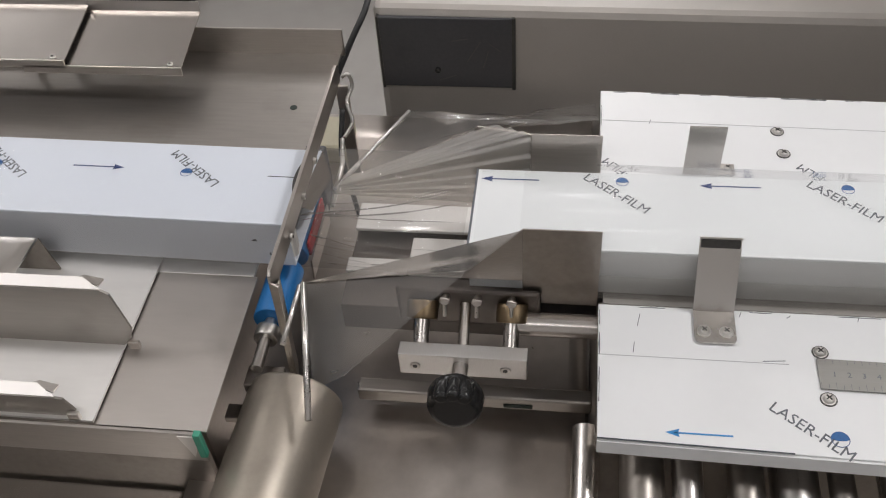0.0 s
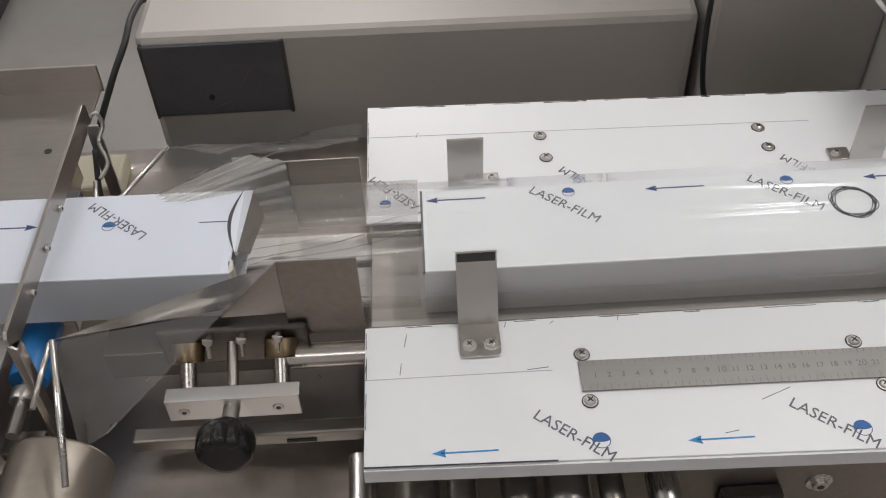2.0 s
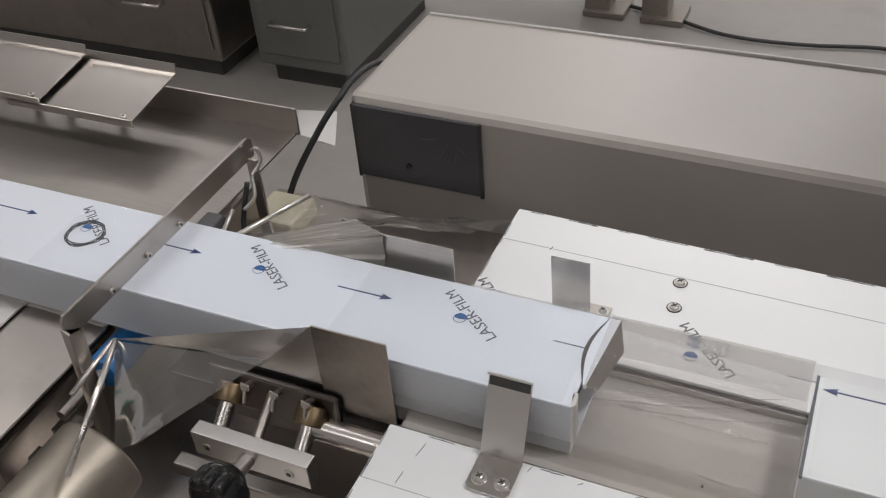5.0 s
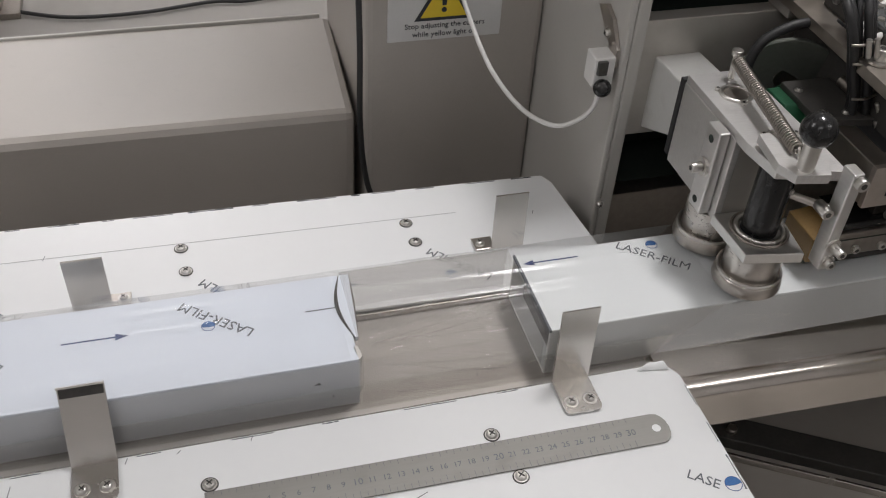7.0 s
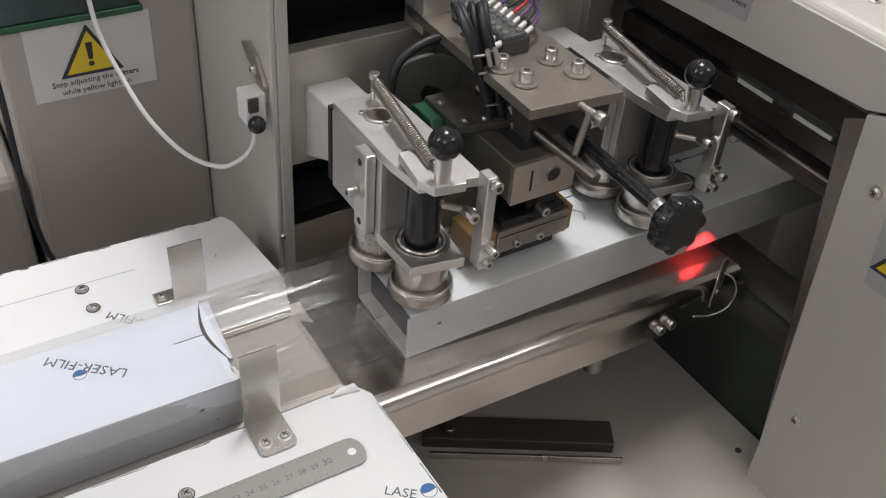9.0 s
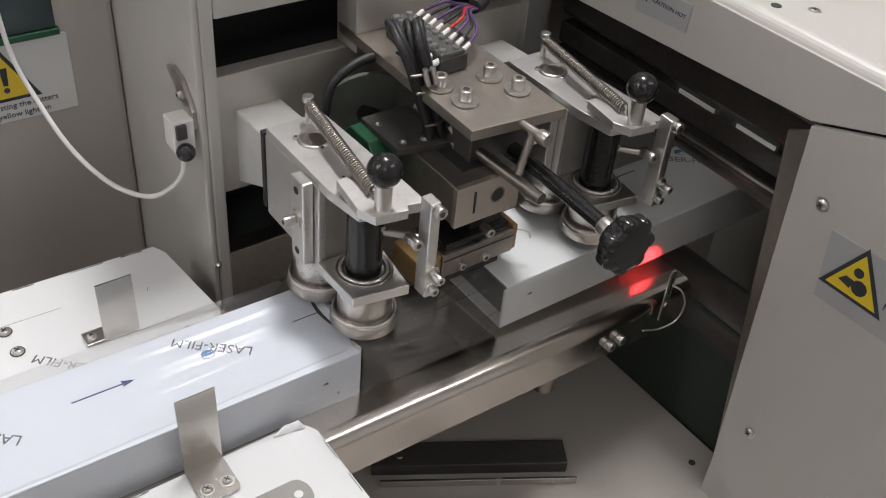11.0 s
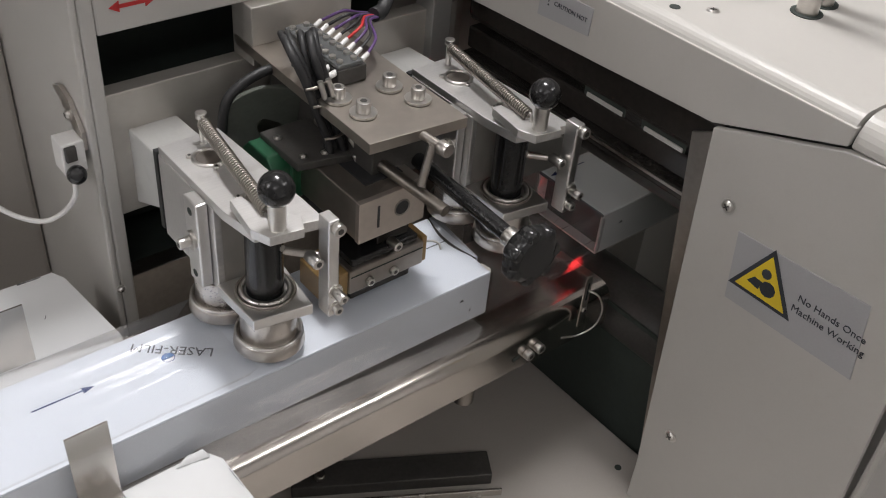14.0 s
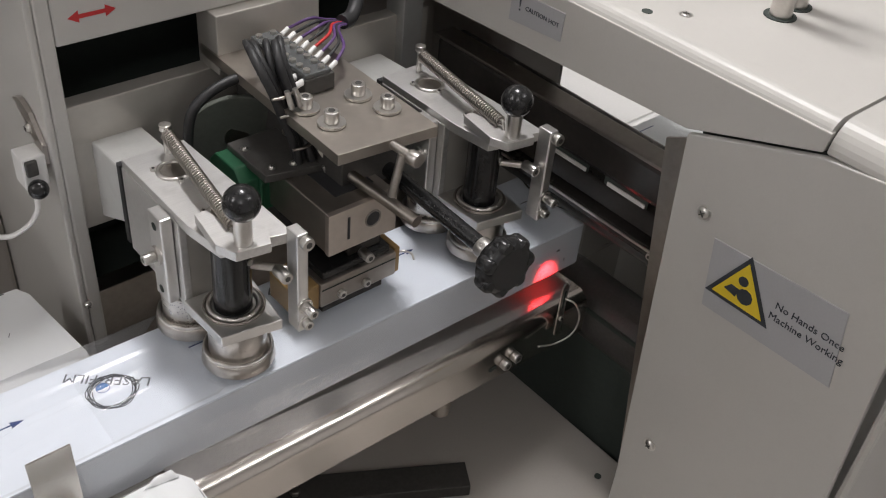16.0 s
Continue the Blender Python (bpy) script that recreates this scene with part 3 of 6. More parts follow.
# ---- left infeed ----
def infeed():
    f = thing("infeed_table", (-0.6, 0.1, 0.0), "stainless steel infeed table with folded flanges", "conveyor table")
    part("far_deck", bm_box(-1.1, -0.262, 0.105, 0.322, 0.845, 0.848, 0.0008), DECK, f)
    part("far_flange", bm_box(-1.1, -0.258, 0.320, 0.3225, 0.846, 0.877, 0.0008), STEEL, f)
    part("near_deck", bm_sheet([(-0.366, -0.124, 0.829), (-0.280, -0.124, 0.829), (-0.280, 0.028, 0.829), (-0.366, 0.028, 0.829)], 0.002), DECK_L, f)
    part("light_strip", bm_box(-0.62, -0.283, 0.028, 0.052, 0.8275, 0.8305, 0.0005), PALE, f)
    part("guide_rail", bm_box(-1.1, -0.366, 0.050, 0.0525, 0.829, 0.836, 0.0005), STEEL, f)
    part("side_deck", bm_sheet([(-0.60, -0.124, 0.833), (-0.366, -0.124, 0.833), (-0.366, 0.05, 0.833), (-0.60, 0.05, 0.833)], 0.002), PALE, f)
    part("front_flange", bm_box(-1.1, -0.284, -0.130, -0.127, 0.799, 0.834, 0.0008), STEEL, f)
    part("lower_cover", bm_box(-1.1, -0.338, -0.42, -0.102, 0.69, 0.700, 0.002), STEEL_R, f)
    part("flange_end", bm_prism([(-0.300, 0.832), (-0.283, 0.832), (-0.292, 0.806)], "y", -0.1312, -0.1302), BRIGHT, f)
    part("corner_tape", bm_box(-0.288, -0.2825, -0.1318, -0.1262, 0.806, 0.835, 0.0008), TAPE, f, "green tape on the flange corner")
    part("channel_bed", bm_box(-1.1, -0.282, 0.056, 0.130, 0.826, 0.8412, 0.0008), STEEL_D, f)
    part("hole", bm_cyl((-0.292, 0.231, 0.8475), (-0.292, 0.231, 0.8484), 0.0035), DEEP_SHADE, f)
    part("underframe", bm_box(-1.1, -0.30, -0.10, 0.30, 0.45, 0.80, 0.004), STEEL_D, f)
    for lx in (-1.05, -0.34):
        part("leg", bm_box(lx - 0.02, lx + 0.02, -0.08, -0.04, 0, 0.45, 0.003), STEEL, f)
        part("leg", bm_box(lx - 0.02, lx + 0.02, 0.24, 0.28, 0, 0.45, 0.003), STEEL, f)


infeed()


def chute(x0, x1, dz, name_label):
    c = thing("chute_tray", ((x0 + x1) / 2, 0.29, 0.848), name_label, "tray", "chute trays beside the infeed")
    part("pan", bm_sheet([(x0, 0.240, 0.884 + dz), (x1, 0.240, 0.884 + dz), (x1 - 0.004, 0.324, 0.893 + dz), (x0 - 0.004, 0.324, 0.893 + dz)], 0.0016), STEEL_R, c)
    part("near_lip", bm_box(x0, x1, 0.2385, 0.2405, 0.877 + dz, 0.886 + dz, 0.0006), STEEL, c)
    part("far_lip", bm_sheet([(x0 - 0.004, 0.324, 0.893 + dz), (x1 - 0.004, 0.324, 0.893 + dz), (x1 - 0.005, 0.327, 0.903 + dz), (x0 - 0.005, 0.327, 0.903 + dz)], 0.0016), STEEL, c)
    for sx in (x0 + 0.02, x1 - 0.07):
        part("stud", bm_cyl((sx, 0.295, 0.848), (sx, 0.295, 0.8885 + dz), 0.004), PLATED, c)
    bolt(c, (x1 - 0.012, 0.243, 0.886 + dz), (0, 0, 1), 0.003, 0.002)


chute(-0.85, -0.515, 0.006, "stainless steel chute tray raised above the infeed table")
chute(-0.56, -0.398, 0.0, "short stainless steel chute tray raised above the infeed table")


def pusher(y, x1, h, lean):
    p = thing("bucket_plate", (-0.5, y, 0.834), "bent stainless steel pocket plate with worn edges and painted fold highlight", "pocket plate", "pocket plates on the infeed")
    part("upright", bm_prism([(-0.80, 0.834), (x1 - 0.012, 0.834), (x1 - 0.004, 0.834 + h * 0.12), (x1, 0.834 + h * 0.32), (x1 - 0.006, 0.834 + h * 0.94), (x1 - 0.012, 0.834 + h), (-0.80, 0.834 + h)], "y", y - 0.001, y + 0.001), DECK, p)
    # Lighter steel paints the white highlight along the fold.
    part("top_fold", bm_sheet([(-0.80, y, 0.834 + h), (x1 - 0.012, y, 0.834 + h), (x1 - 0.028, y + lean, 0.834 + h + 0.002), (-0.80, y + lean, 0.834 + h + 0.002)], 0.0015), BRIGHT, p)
    part("torn_corner", bm_prism([(x1 - 0.034, y + lean), (x1 - 0.014, y + lean * 0.3), (x1 - 0.012, y + lean), (x1 - 0.028, y + lean * 1.3)], "z", 0.834 + h, 0.834 + h + 0.0016), STEEL, p)
    part("end_tab", bm_box(x1 - 0.006, x1 + 0.003, y - 0.005, y - 0.001, 0.834, 0.842, 0.0008), STEEL, p)


pusher(-0.052, -0.355, 0.064, 0.010)
pusher(-0.120, -0.378, 0.022, 0.010)
pocket = thing("bucket_wing", (-0.5, 0.03, 0.834), "curved steel wing plate, its lit face and shaded end painted", "pocket plate")
# Lighter wing and darker end paint the lit face and the shaded end.
part("wing", bm_sheet([(-0.62, 0.004, 0.836), (-0.486, 0.004, 0.836), (-0.458, 0.022, 0.872), (-0.62, 0.022, 0.872)], 0.0015, 8, 8, lambda u, v: 0.004 * math.sin(v * 3.14)), BRIGHT, pocket)
part("shaded_end", bm_prism([(-0.488, 0.834), (-0.450, 0.834), (-0.457, 0.871)], "y", 0.022, 0.0235), STEEL_D, pocket)


# ---- gate arch over the infeed ----
def gate():
    g = thing("gate_arch", (-0.238, 0.08, 0.78), "stainless steel gate arch bolted over the conveyor", "guide frame")
    part("top_bar", bm_prism([(-0.042, 0.897), (-0.030, 0.893), (0.215, 0.893), (0.215, 0.910), (0.210, 0.914), (-0.038, 0.914), (-0.042, 0.910)], "x", -0.2395, -0.2365, 0.0005), STEEL, g)
    part("near_leg", bm_prism([(-0.042, 0.905), (-0.026, 0.893), (-0.034, 0.80), (-0.046, 0.775), (-0.050, 0.79), (-0.044, 0.85)], "x", -0.2395, -0.2365, 0.0004), STEEL, g)
    part("near_flange", bm_sheet([(-0.239, -0.042, 0.905), (-0.233, -0.042, 0.900), (-0.235, -0.046, 0.79), (-0.239, -0.048, 0.782)], 0.002), STEEL, g)
    part("far_leg", bm_box(-0.2395, -0.228, 0.204, 0.207, 0.79, 0.895, 0.0008), STEEL, g)
    for y in (0.010, 0.055, 0.098):
        bolt(g, (-0.2365, y, 0.899), (1, 0, 0), 0.0028, 0.003)
    part("hook", bm_tube([(-0.232, 0.205, 0.905), (-0.226, 0.206, 0.907), (-0.224, 0.205, 0.895), (-0.228, 0.195, 0.885), (-0.223, 0.185, 0.870), (-0.230, 0.175, 0.86)], 0.0018), PLATED, g)
    part("loop", bm_tube([(-0.232, 0.19, 0.88), (-0.235, 0.175, 0.84), (-0.23, 0.17, 0.80), (-0.225, 0.165, 0.77)], 0.0025), RUBBER, g)
    part("corner_block", bm_box(-0.264, -0.245, 0.138, 0.166, 0.80, 0.858, 0.002), PANEL, g)


gate()


def feed_roller():
    r = thing("feed_roller", (-0.263, 0.05, 0.78), "blue rubber feed roller on a steel shaft", "roller")
    part("sleeve", bm_cyl((-0.263, -0.006, 0.815), (-0.263, 0.052, 0.815), 0.0150, None, 28, 0.001), BLUE, r)
    part("sleeve", bm_cyl((-0.263, 0.068, 0.815), (-0.263, 0.134, 0.815), 0.0150, None, 28, 0.001), BLUE, r)
    part("shaft", bm_cyl((-0.263, -0.055, 0.815), (-0.263, 0.135, 0.815), 0.005, None, 18), STEEL_X, r)
    part("collar", bm_cyl((-0.263, -0.026, 0.815), (-0.263, -0.014, 0.815), 0.010, None, 24, 0.001), PLATED, r)
    part("red_strip", bm_box(-0.2485, -0.2460, 0.072, 0.130, 0.812, 0.8265, 0.0005), RED, r, "thin red strip beside the roller")
    part("guard", bm_sheet([(-0.244, 0.06, 0.795), (-0.244, 0.13, 0.795), (-0.243, 0.13, 0.818), (-0.243, 0.06, 0.818)], 0.0015), STEEL, r)
    part("bearing_block", bm_box(-0.276, -0.246, -0.060, -0.040, 0.790, 0.800, 0.001), STEEL_D, r)
    part("bearing_plate", bm_box(-0.290, -0.236, -0.080, -0.066, 0.775, 0.782, 0.001), STEEL_D, r)


feed_roller()

idler = thing("film_roller", (-0.232, -0.25, 0.70), "large matt steel film roller lying toward the front", "roller")
part("drum", bm_cyl((-0.237, -0.052, 0.778), (-0.268, -0.42, 0.745), 0.039, None, 48, 0.004), KHAKI, idler)
part("hub", bm_cyl((-0.233, -0.050, 0.776), (-0.233, -0.065, 0.775), 0.012, None, 24), STEEL_D, idler)


# ---- machine body under the former ----
def base():
    b = thing("packing_machine", (0.1, 0.0, 0.0), "stainless steel machine base with polished pan and tubes", "machine base")
    part("pan", bm_sheet([(-0.33, -0.42, 0.700), (-0.004, -0.42, 0.700), (-0.004, 0.36, 0.735), (-0.33, 0.36, 0.735)], 0.003, 20, 20, lambda u, v: 0.002 * math.sin(u * 9) * math.cos(v * 7)), PAN, b)
    part("core", bm_box(0.0, 0.505, -0.10, 0.25, 0.40, 0.825, 0.003), STEEL_D, b)
    part("plinth", bm_box(-0.30, 0.50, -0.42, 0.36, 0.0, 0.69, 0.004), STEEL_D, b)
    part("cross_ledge", bm_box(-0.195, 0.0, -0.028, -0.014, 0.742, 0.757, 0.002), DECK, b)
    part("side_tube", bm_cyl((-0.07, -0.002, 0.824), (0.002, -0.002, 0.824), 0.0100, None, 24), STEEL_R, b)
    part("front_tube", bm_cyl((-0.006, -0.08, 0.80), (-0.006, -0.40, 0.74), 0.010, None, 24), STEEL_X, b)
    part("slot", bm_box(-0.072, -0.048, -0.0290, -0.0278, 0.746, 0.750, 0.0004), DEEP_SHADE, b)
    x = 0.018
    for k, w in enumerate((0.016, 0.011, 0.013, 0.017, 0.009, 0.012)):
        part("front_tube", bm_cyl((x + w, -0.09, 0.822 - w), (x + w, -0.43, 0.800 - w), w, None, 24), STEEL_X if k % 2 else STEEL_D, b)
        x += 2 * w + (0.016 if k % 3 == 1 else 0.004)
    part("front_block", bm_box(0.258, 0.304, -0.112, -0.100, 0.738, 0.764, 0.002), GLOSS_B, b, "dark oily clamp block")
    for bx in (0.267, 0.295):
        bolt(b, (bx, -0.112, 0.751), (0, -1, 0), 0.0055, 0.006)
    bolt(b, (0.333, -0.100, 0.762), (0, -1, 0), 0.006, 0.005, 0.010)
    part("bed_strip", bm_box(-0.208, 0.003, 0.090, 0.122, 0.8265, 0.8300, 0.0008), PALE, b)
    part("bed_strip", bm_box(-0.208, -0.157, 0.042, 0.057, 0.8240, 0.8285, 0.0008), PALE, b)
    part("bed_strip", bm_box(-0.1565, 0.003, 0.046, 0.084, 0.820, 0.8275, 0.0008), PALE, b)
    part("bed", bm_box(-0.208, 0.003, 0.012, 0.1235, 0.79, 0.8195, 0.0008), DARKST, b)
    part("channel_floor", bm_box(0.004, 0.515, -0.004, 0.12, 0.8340, 0.8405, 0.0008), DECK_L, b)
    for sx in (0.036, 0.27, 0.46):
        screw(b, (sx, 0.062, 0.8402), (0, 0, 1), 0.0040, 0.0008)


base()
solid("cream_cover", bm_box(-0.316, -0.262, 0.280, 0.334, 0.734, 0.757, 0.004), CREAM, "small cream plastic cover beside the steel gate", "cover")


# ---- film former ----
def former():
    f = thing("film_former", (-0.06, 0.06, 0.83), "stainless steel film former with folded guide walls", "film former")
    part("near_wall", bm_box(-0.0585, -0.0005, 0.0095, 0.0110, 0.836, 0.9175, 0.0005), STEEL_D, f)
    part("far_wall", bm_box(-0.0585, -0.0005, 0.1240, 0.1255, 0.836, 0.9120, 0.0005), STEEL, f)
    part("near_wing", bm_sheet([(-0.0585, 0.010, 0.9170), (-0.0585, 0.010, 0.862), (-0.105, 0.004, 0.868), (-0.100, 0.006, 0.880)], 0.0012), STEEL, f)
    part("far_wing", bm_sheet([(-0.0585, 0.125, 0.9115), (-0.0585, 0.125, 0.85), (-0.110, 0.135, 0.85), (-0.104, 0.140, 0.906)], 0.0012), STEEL, f)
    part("near_rod", bm_tube([(-0.2265, -0.010, 0.869), (-0.2170, -0.059, 0.849), (-0.2075, -0.108, 0.829)], 0.0026, 10, False), PLATED, f)
    part("near_rod", bm_tube([(-0.2285, -0.012, 0.868), (-0.2310, -0.036, 0.862), (-0.2335, -0.060, 0.855)], 0.0022, 8, False), PLATED, f)
    part("far_rod", bm_tube([(-0.222, 0.096, 0.870), (-0.198, 0.145, 0.872), (-0.172, 0.197, 0.874)], 0.0022, 8, False), PLATED, f)
    part("far_rod", bm_tube([(-0.225, 0.09, 0.855), (-0.222, 0.13, 0.868), (-0.226, 0.155, 0.875)], 0.0022, 8, False), PLATED, f)


former()


def wrinkle(seed, amp, fx, fy):
    def f(u, v):
        w = noise.noise(Vector((u * fx, v * fy, seed))) + 0.5 * noise.noise(Vector((u * fx * 2.3, v * fy * 2.3, seed + 7)))
        return amp * w
    return f


def web():
    w = thing("film_web", (-0.12, 0.06, 0.78), "clear plastic film web fanning over the former in folds", "plastic film")
    part("near_fold", bm_sheet([(-0.227, -0.010, 0.869), (-0.0585, 0.0085, 0.9175), (-0.099, 0.004, 0.8765), (-0.160, -0.003, 0.8738)], 0, 24, 10, wrinkle(1, 0.0006, 1.2, 2)), FILM_F, w)
    part("near_skirt", bm_sheet([(-0.227, -0.011, 0.868), (-0.100, 0.004, 0.876), (-0.195, -0.050, 0.806), (-0.221, -0.054, 0.790)], 0, 24, 16, wrinkle(2, 0.0016, 2, 2)), FILM_S, w)
    def pleat(n, amp, seed):
        w = wrinkle(seed, 0.0008, 3, 10)
        def f(u, v):
            p = (v * n + 0.25 * math.sin(3 * v)) % 1.0
            return (amp * (p / 0.7 if p < 0.7 else (1 - p) / 0.3) + w(u, v)) * min(1, 1.4 * u)
        return f
    part("far_fan", bm_sheet([(-0.223, 0.094, 0.866), (-0.0590, 0.1225, 0.833), (-0.0590, 0.1236, 0.9115), (-0.222, 0.098, 0.871)], 0, 30, 60, pleat(5, 0.0042, 3)), FILM_P, w)
    part("far_gusset", bm_sheet([(-0.222, 0.098, 0.871), (-0.0590, 0.1236, 0.9118), (-0.0920, 0.1365, 0.9100), (-0.218, 0.106, 0.872)], 0, 30, 30, pleat(3, 0.0028, 6)), FILM_P, w)
    part("far_sail", bm_sheet([(-0.220, 0.098, 0.871), (-0.104, 0.141, 0.906), (-0.004, 0.165, 0.895), (-0.172, 0.197, 0.874)], 0, 28, 14, wrinkle(4, 0.004, 3, 5)), FILM_D, w)
    part("far_drape", bm_sheet([(-0.172, 0.197, 0.874), (-0.004, 0.165, 0.895), (-0.004, 0.26, 0.84), (-0.150, 0.27, 0.80)], 0, 24, 12, wrinkle(5, 0.005, 3, 4)), FILM_D, w)


web()


# ---- adjuster block with knob ----
def adjuster():
    a = thing("adjuster", (-0.105, -0.03, 0.79), "aluminium adjuster block on two shafts with a black knob", "adjuster")
    part("block", bm_box(-0.153, -0.052, -0.037, -0.024, 0.797, 0.8215, 0.0008), ALU, a)
    for x in (-0.137, -0.066):
        part("shaft", bm_cyl((x, -0.026, 0.812), (x, 0.004, 0.836), 0.0062, None, 24), STEEL_X, a)
        part("bushing", bm_cyl((x, -0.006, 0.8280), (x, 0.006, 0.8375), 0.0125, 0.0125, 28, 0.0015), BRASS, a, "dull brass bushing")
        bolt(a, (x - 0.003, -0.037, 0.808), (0, -1, 0), 0.0042, 0.0008)
    part("threaded_rod", bm_cyl((-0.103, -0.03, 0.812), (-0.103, 0.006, 0.836), 0.0042, None, 18), STEEL, a)
    part("back_plate", bm_box(-0.158, -0.044, 0.004, 0.0085, 0.812, 0.853, 0.003), DARKST, a)
    for x in (-0.118, -0.093, -0.066):
        s = part("wing_screw", bm_cyl((x, 0.003, 0.846), (x, -0.006, 0.850), 0.003, None, 14), STEEL, a)
        part("wing", bm_box(x - 0.004, x + 0.004, -0.0055, -0.0038, 0.847, 0.853, 0.0008, 2, Matrix.Rotation(0.25, 3, "Y")), STEEL, s)
        part("stem", bm_cyl((x, -0.006, 0.847), (x, -0.010, 0.838), 0.0016, None, 10), PLATED, s)
    part("stem", bm_cyl((-0.104, -0.037, 0.810), (-0.104, -0.062, 0.812), 0.0062, None, 24), STEEL_X, a)
    k = part("knob", bm_cyl((-0.104, -0.064, 0.814), (-0.104, -0.084, 0.817), 0.0222, 0.0205, 40, 0.005), BLACK, a, "black lobed plastic knob")
    part("knob_collar", bm_cyl((-0.104, -0.056, 0.813), (-0.104, -0.068, 0.815), 0.0125, 0.015, 30, 0.002), BLACK, k)
    for i in range(3):
        g = i * math.pi / 6 + 1.05
        cx, cz = -0.104 + 0.0172 * math.cos(g), 0.815 + 0.0172 * math.sin(g)
        part("lobe", bm_cyl((cx, -0.067, cz), (cx, -0.085, cz + 0.003), 0.0058, None, 20, 0.0025), BLACK, k)


adjuster()


# ---- film-coated guide plates ----
def print_word(parent, x, y, z, ang, size=0.0125):
    part("print_name", bm_text("LASER-FILM", size, Matrix.Translation((x, y, z)) @ pose(0, 0, 0, 0, 0, ang), 0.0001), INK_G, parent)


def print_dot(parent, x, y, z, r=0.0048):
    ring = bm_ring((x, y, z), (0, 0, 1), r, 0.00028, 28, 4)
    d = part("print_mark", ring, INK_B, parent)
    part("mark_fill", bm_prism([(x + r * math.cos(a) * (1 if a < 3.2 else 0.9), y + r * math.sin(a) * (1 if a < 3.2 else 0.2)) for a in [i * 2 * math.pi / 20 for i in range(20)]], "z", z - 0.0001, z + 0.0001), INK_M, d)


def print_arrow(parent, x0, x1, y, z, mat):
    """An arrow from x0 to its tip at x1."""
    s = 1 if x1 > x0 else -1
    part("print_arrow", merged(bm_box(min(x0, x1 - s * 0.006), max(x0, x1 - s * 0.006), y - 0.0006, y + 0.0006, z - 0.0001, z + 0.0001), bm_prism([(x1, y), (x1 - s * 0.0095, y - 0.0033), (x1 - s * 0.0085, y), (x1 - s * 0.0095, y + 0.0033)], "z", z - 0.0001, z + 0.0001)), mat, parent)


def bracket(x0, x1, yb, yt, zt, foot, label, side_tab=0.0, lip=False):
    b = thing("guide_bracket", ((x0 + x1) / 2, yb, 0.8512), label, "bracket", "guide brackets")
    s = 1 if foot > yb else -1
    part("tongue", bm_sheet([(x0, yb, 0.852), (x1, yb, 0.852), (x1, yt, zt), (x0, yt, zt)], 0.0016), BRK, b)
    if lip:
        part("lip", bm_sheet([(x0, yt, zt), (x1, yt, zt), (x1, yt - 0.004, zt + 0.0035), (x0, yt - 0.004, zt + 0.0035)], 0.0014), STEEL_X, b)
        # Matt strip painted in for the dark reflection below the lip.
        part("lip_shade", bm_sheet([(x0 + 0.001, yt - 0.0042, zt - 0.0062), (x1 - 0.001, yt - 0.0042, zt - 0.0062), (x1 - 0.001, yt - 0.0018, zt - 0.0004), (x0 + 0.001, yt - 0.0018, zt - 0.0004)], 0.0006), MATT, b, "dark strip painted for the dark reflection under the bent lip")
    if side_tab:
        xs = (x0 - 0.014, x0 + 0.004) if side_tab < 0 else (x1 - 0.004, x1 + 0.014)
        part("foot", bm_box(xs[0], xs[1], yb, foot, 0.8512, 0.8528, 0.0006), STEEL, b)
        screw(b, (xs[0] + 0.006 if side_tab < 0 else xs[1] - 0.006, (yb + foot) / 2, 0.8528), (0, 0, 1), 0.0036)
    else:
        c = 0.004
        part("foot", bm_prism([(x0, yb), (x0, foot - s * c), (x0 + c * 0.3, foot - s * c * 0.3), (x0 + c, foot), (x1 - c, foot), (x1 - c * 0.3, foot - s * c * 0.3), (x1, foot - s * c), (x1, yb)], "z", 0.8512, 0.8528), BRK, b)
        for x in (x0 + 0.007, x1 - 0.007):
            screw(b, (x, foot - s * 0.010, 0.8528), (0, 0, 1), 0.0042)
    return b


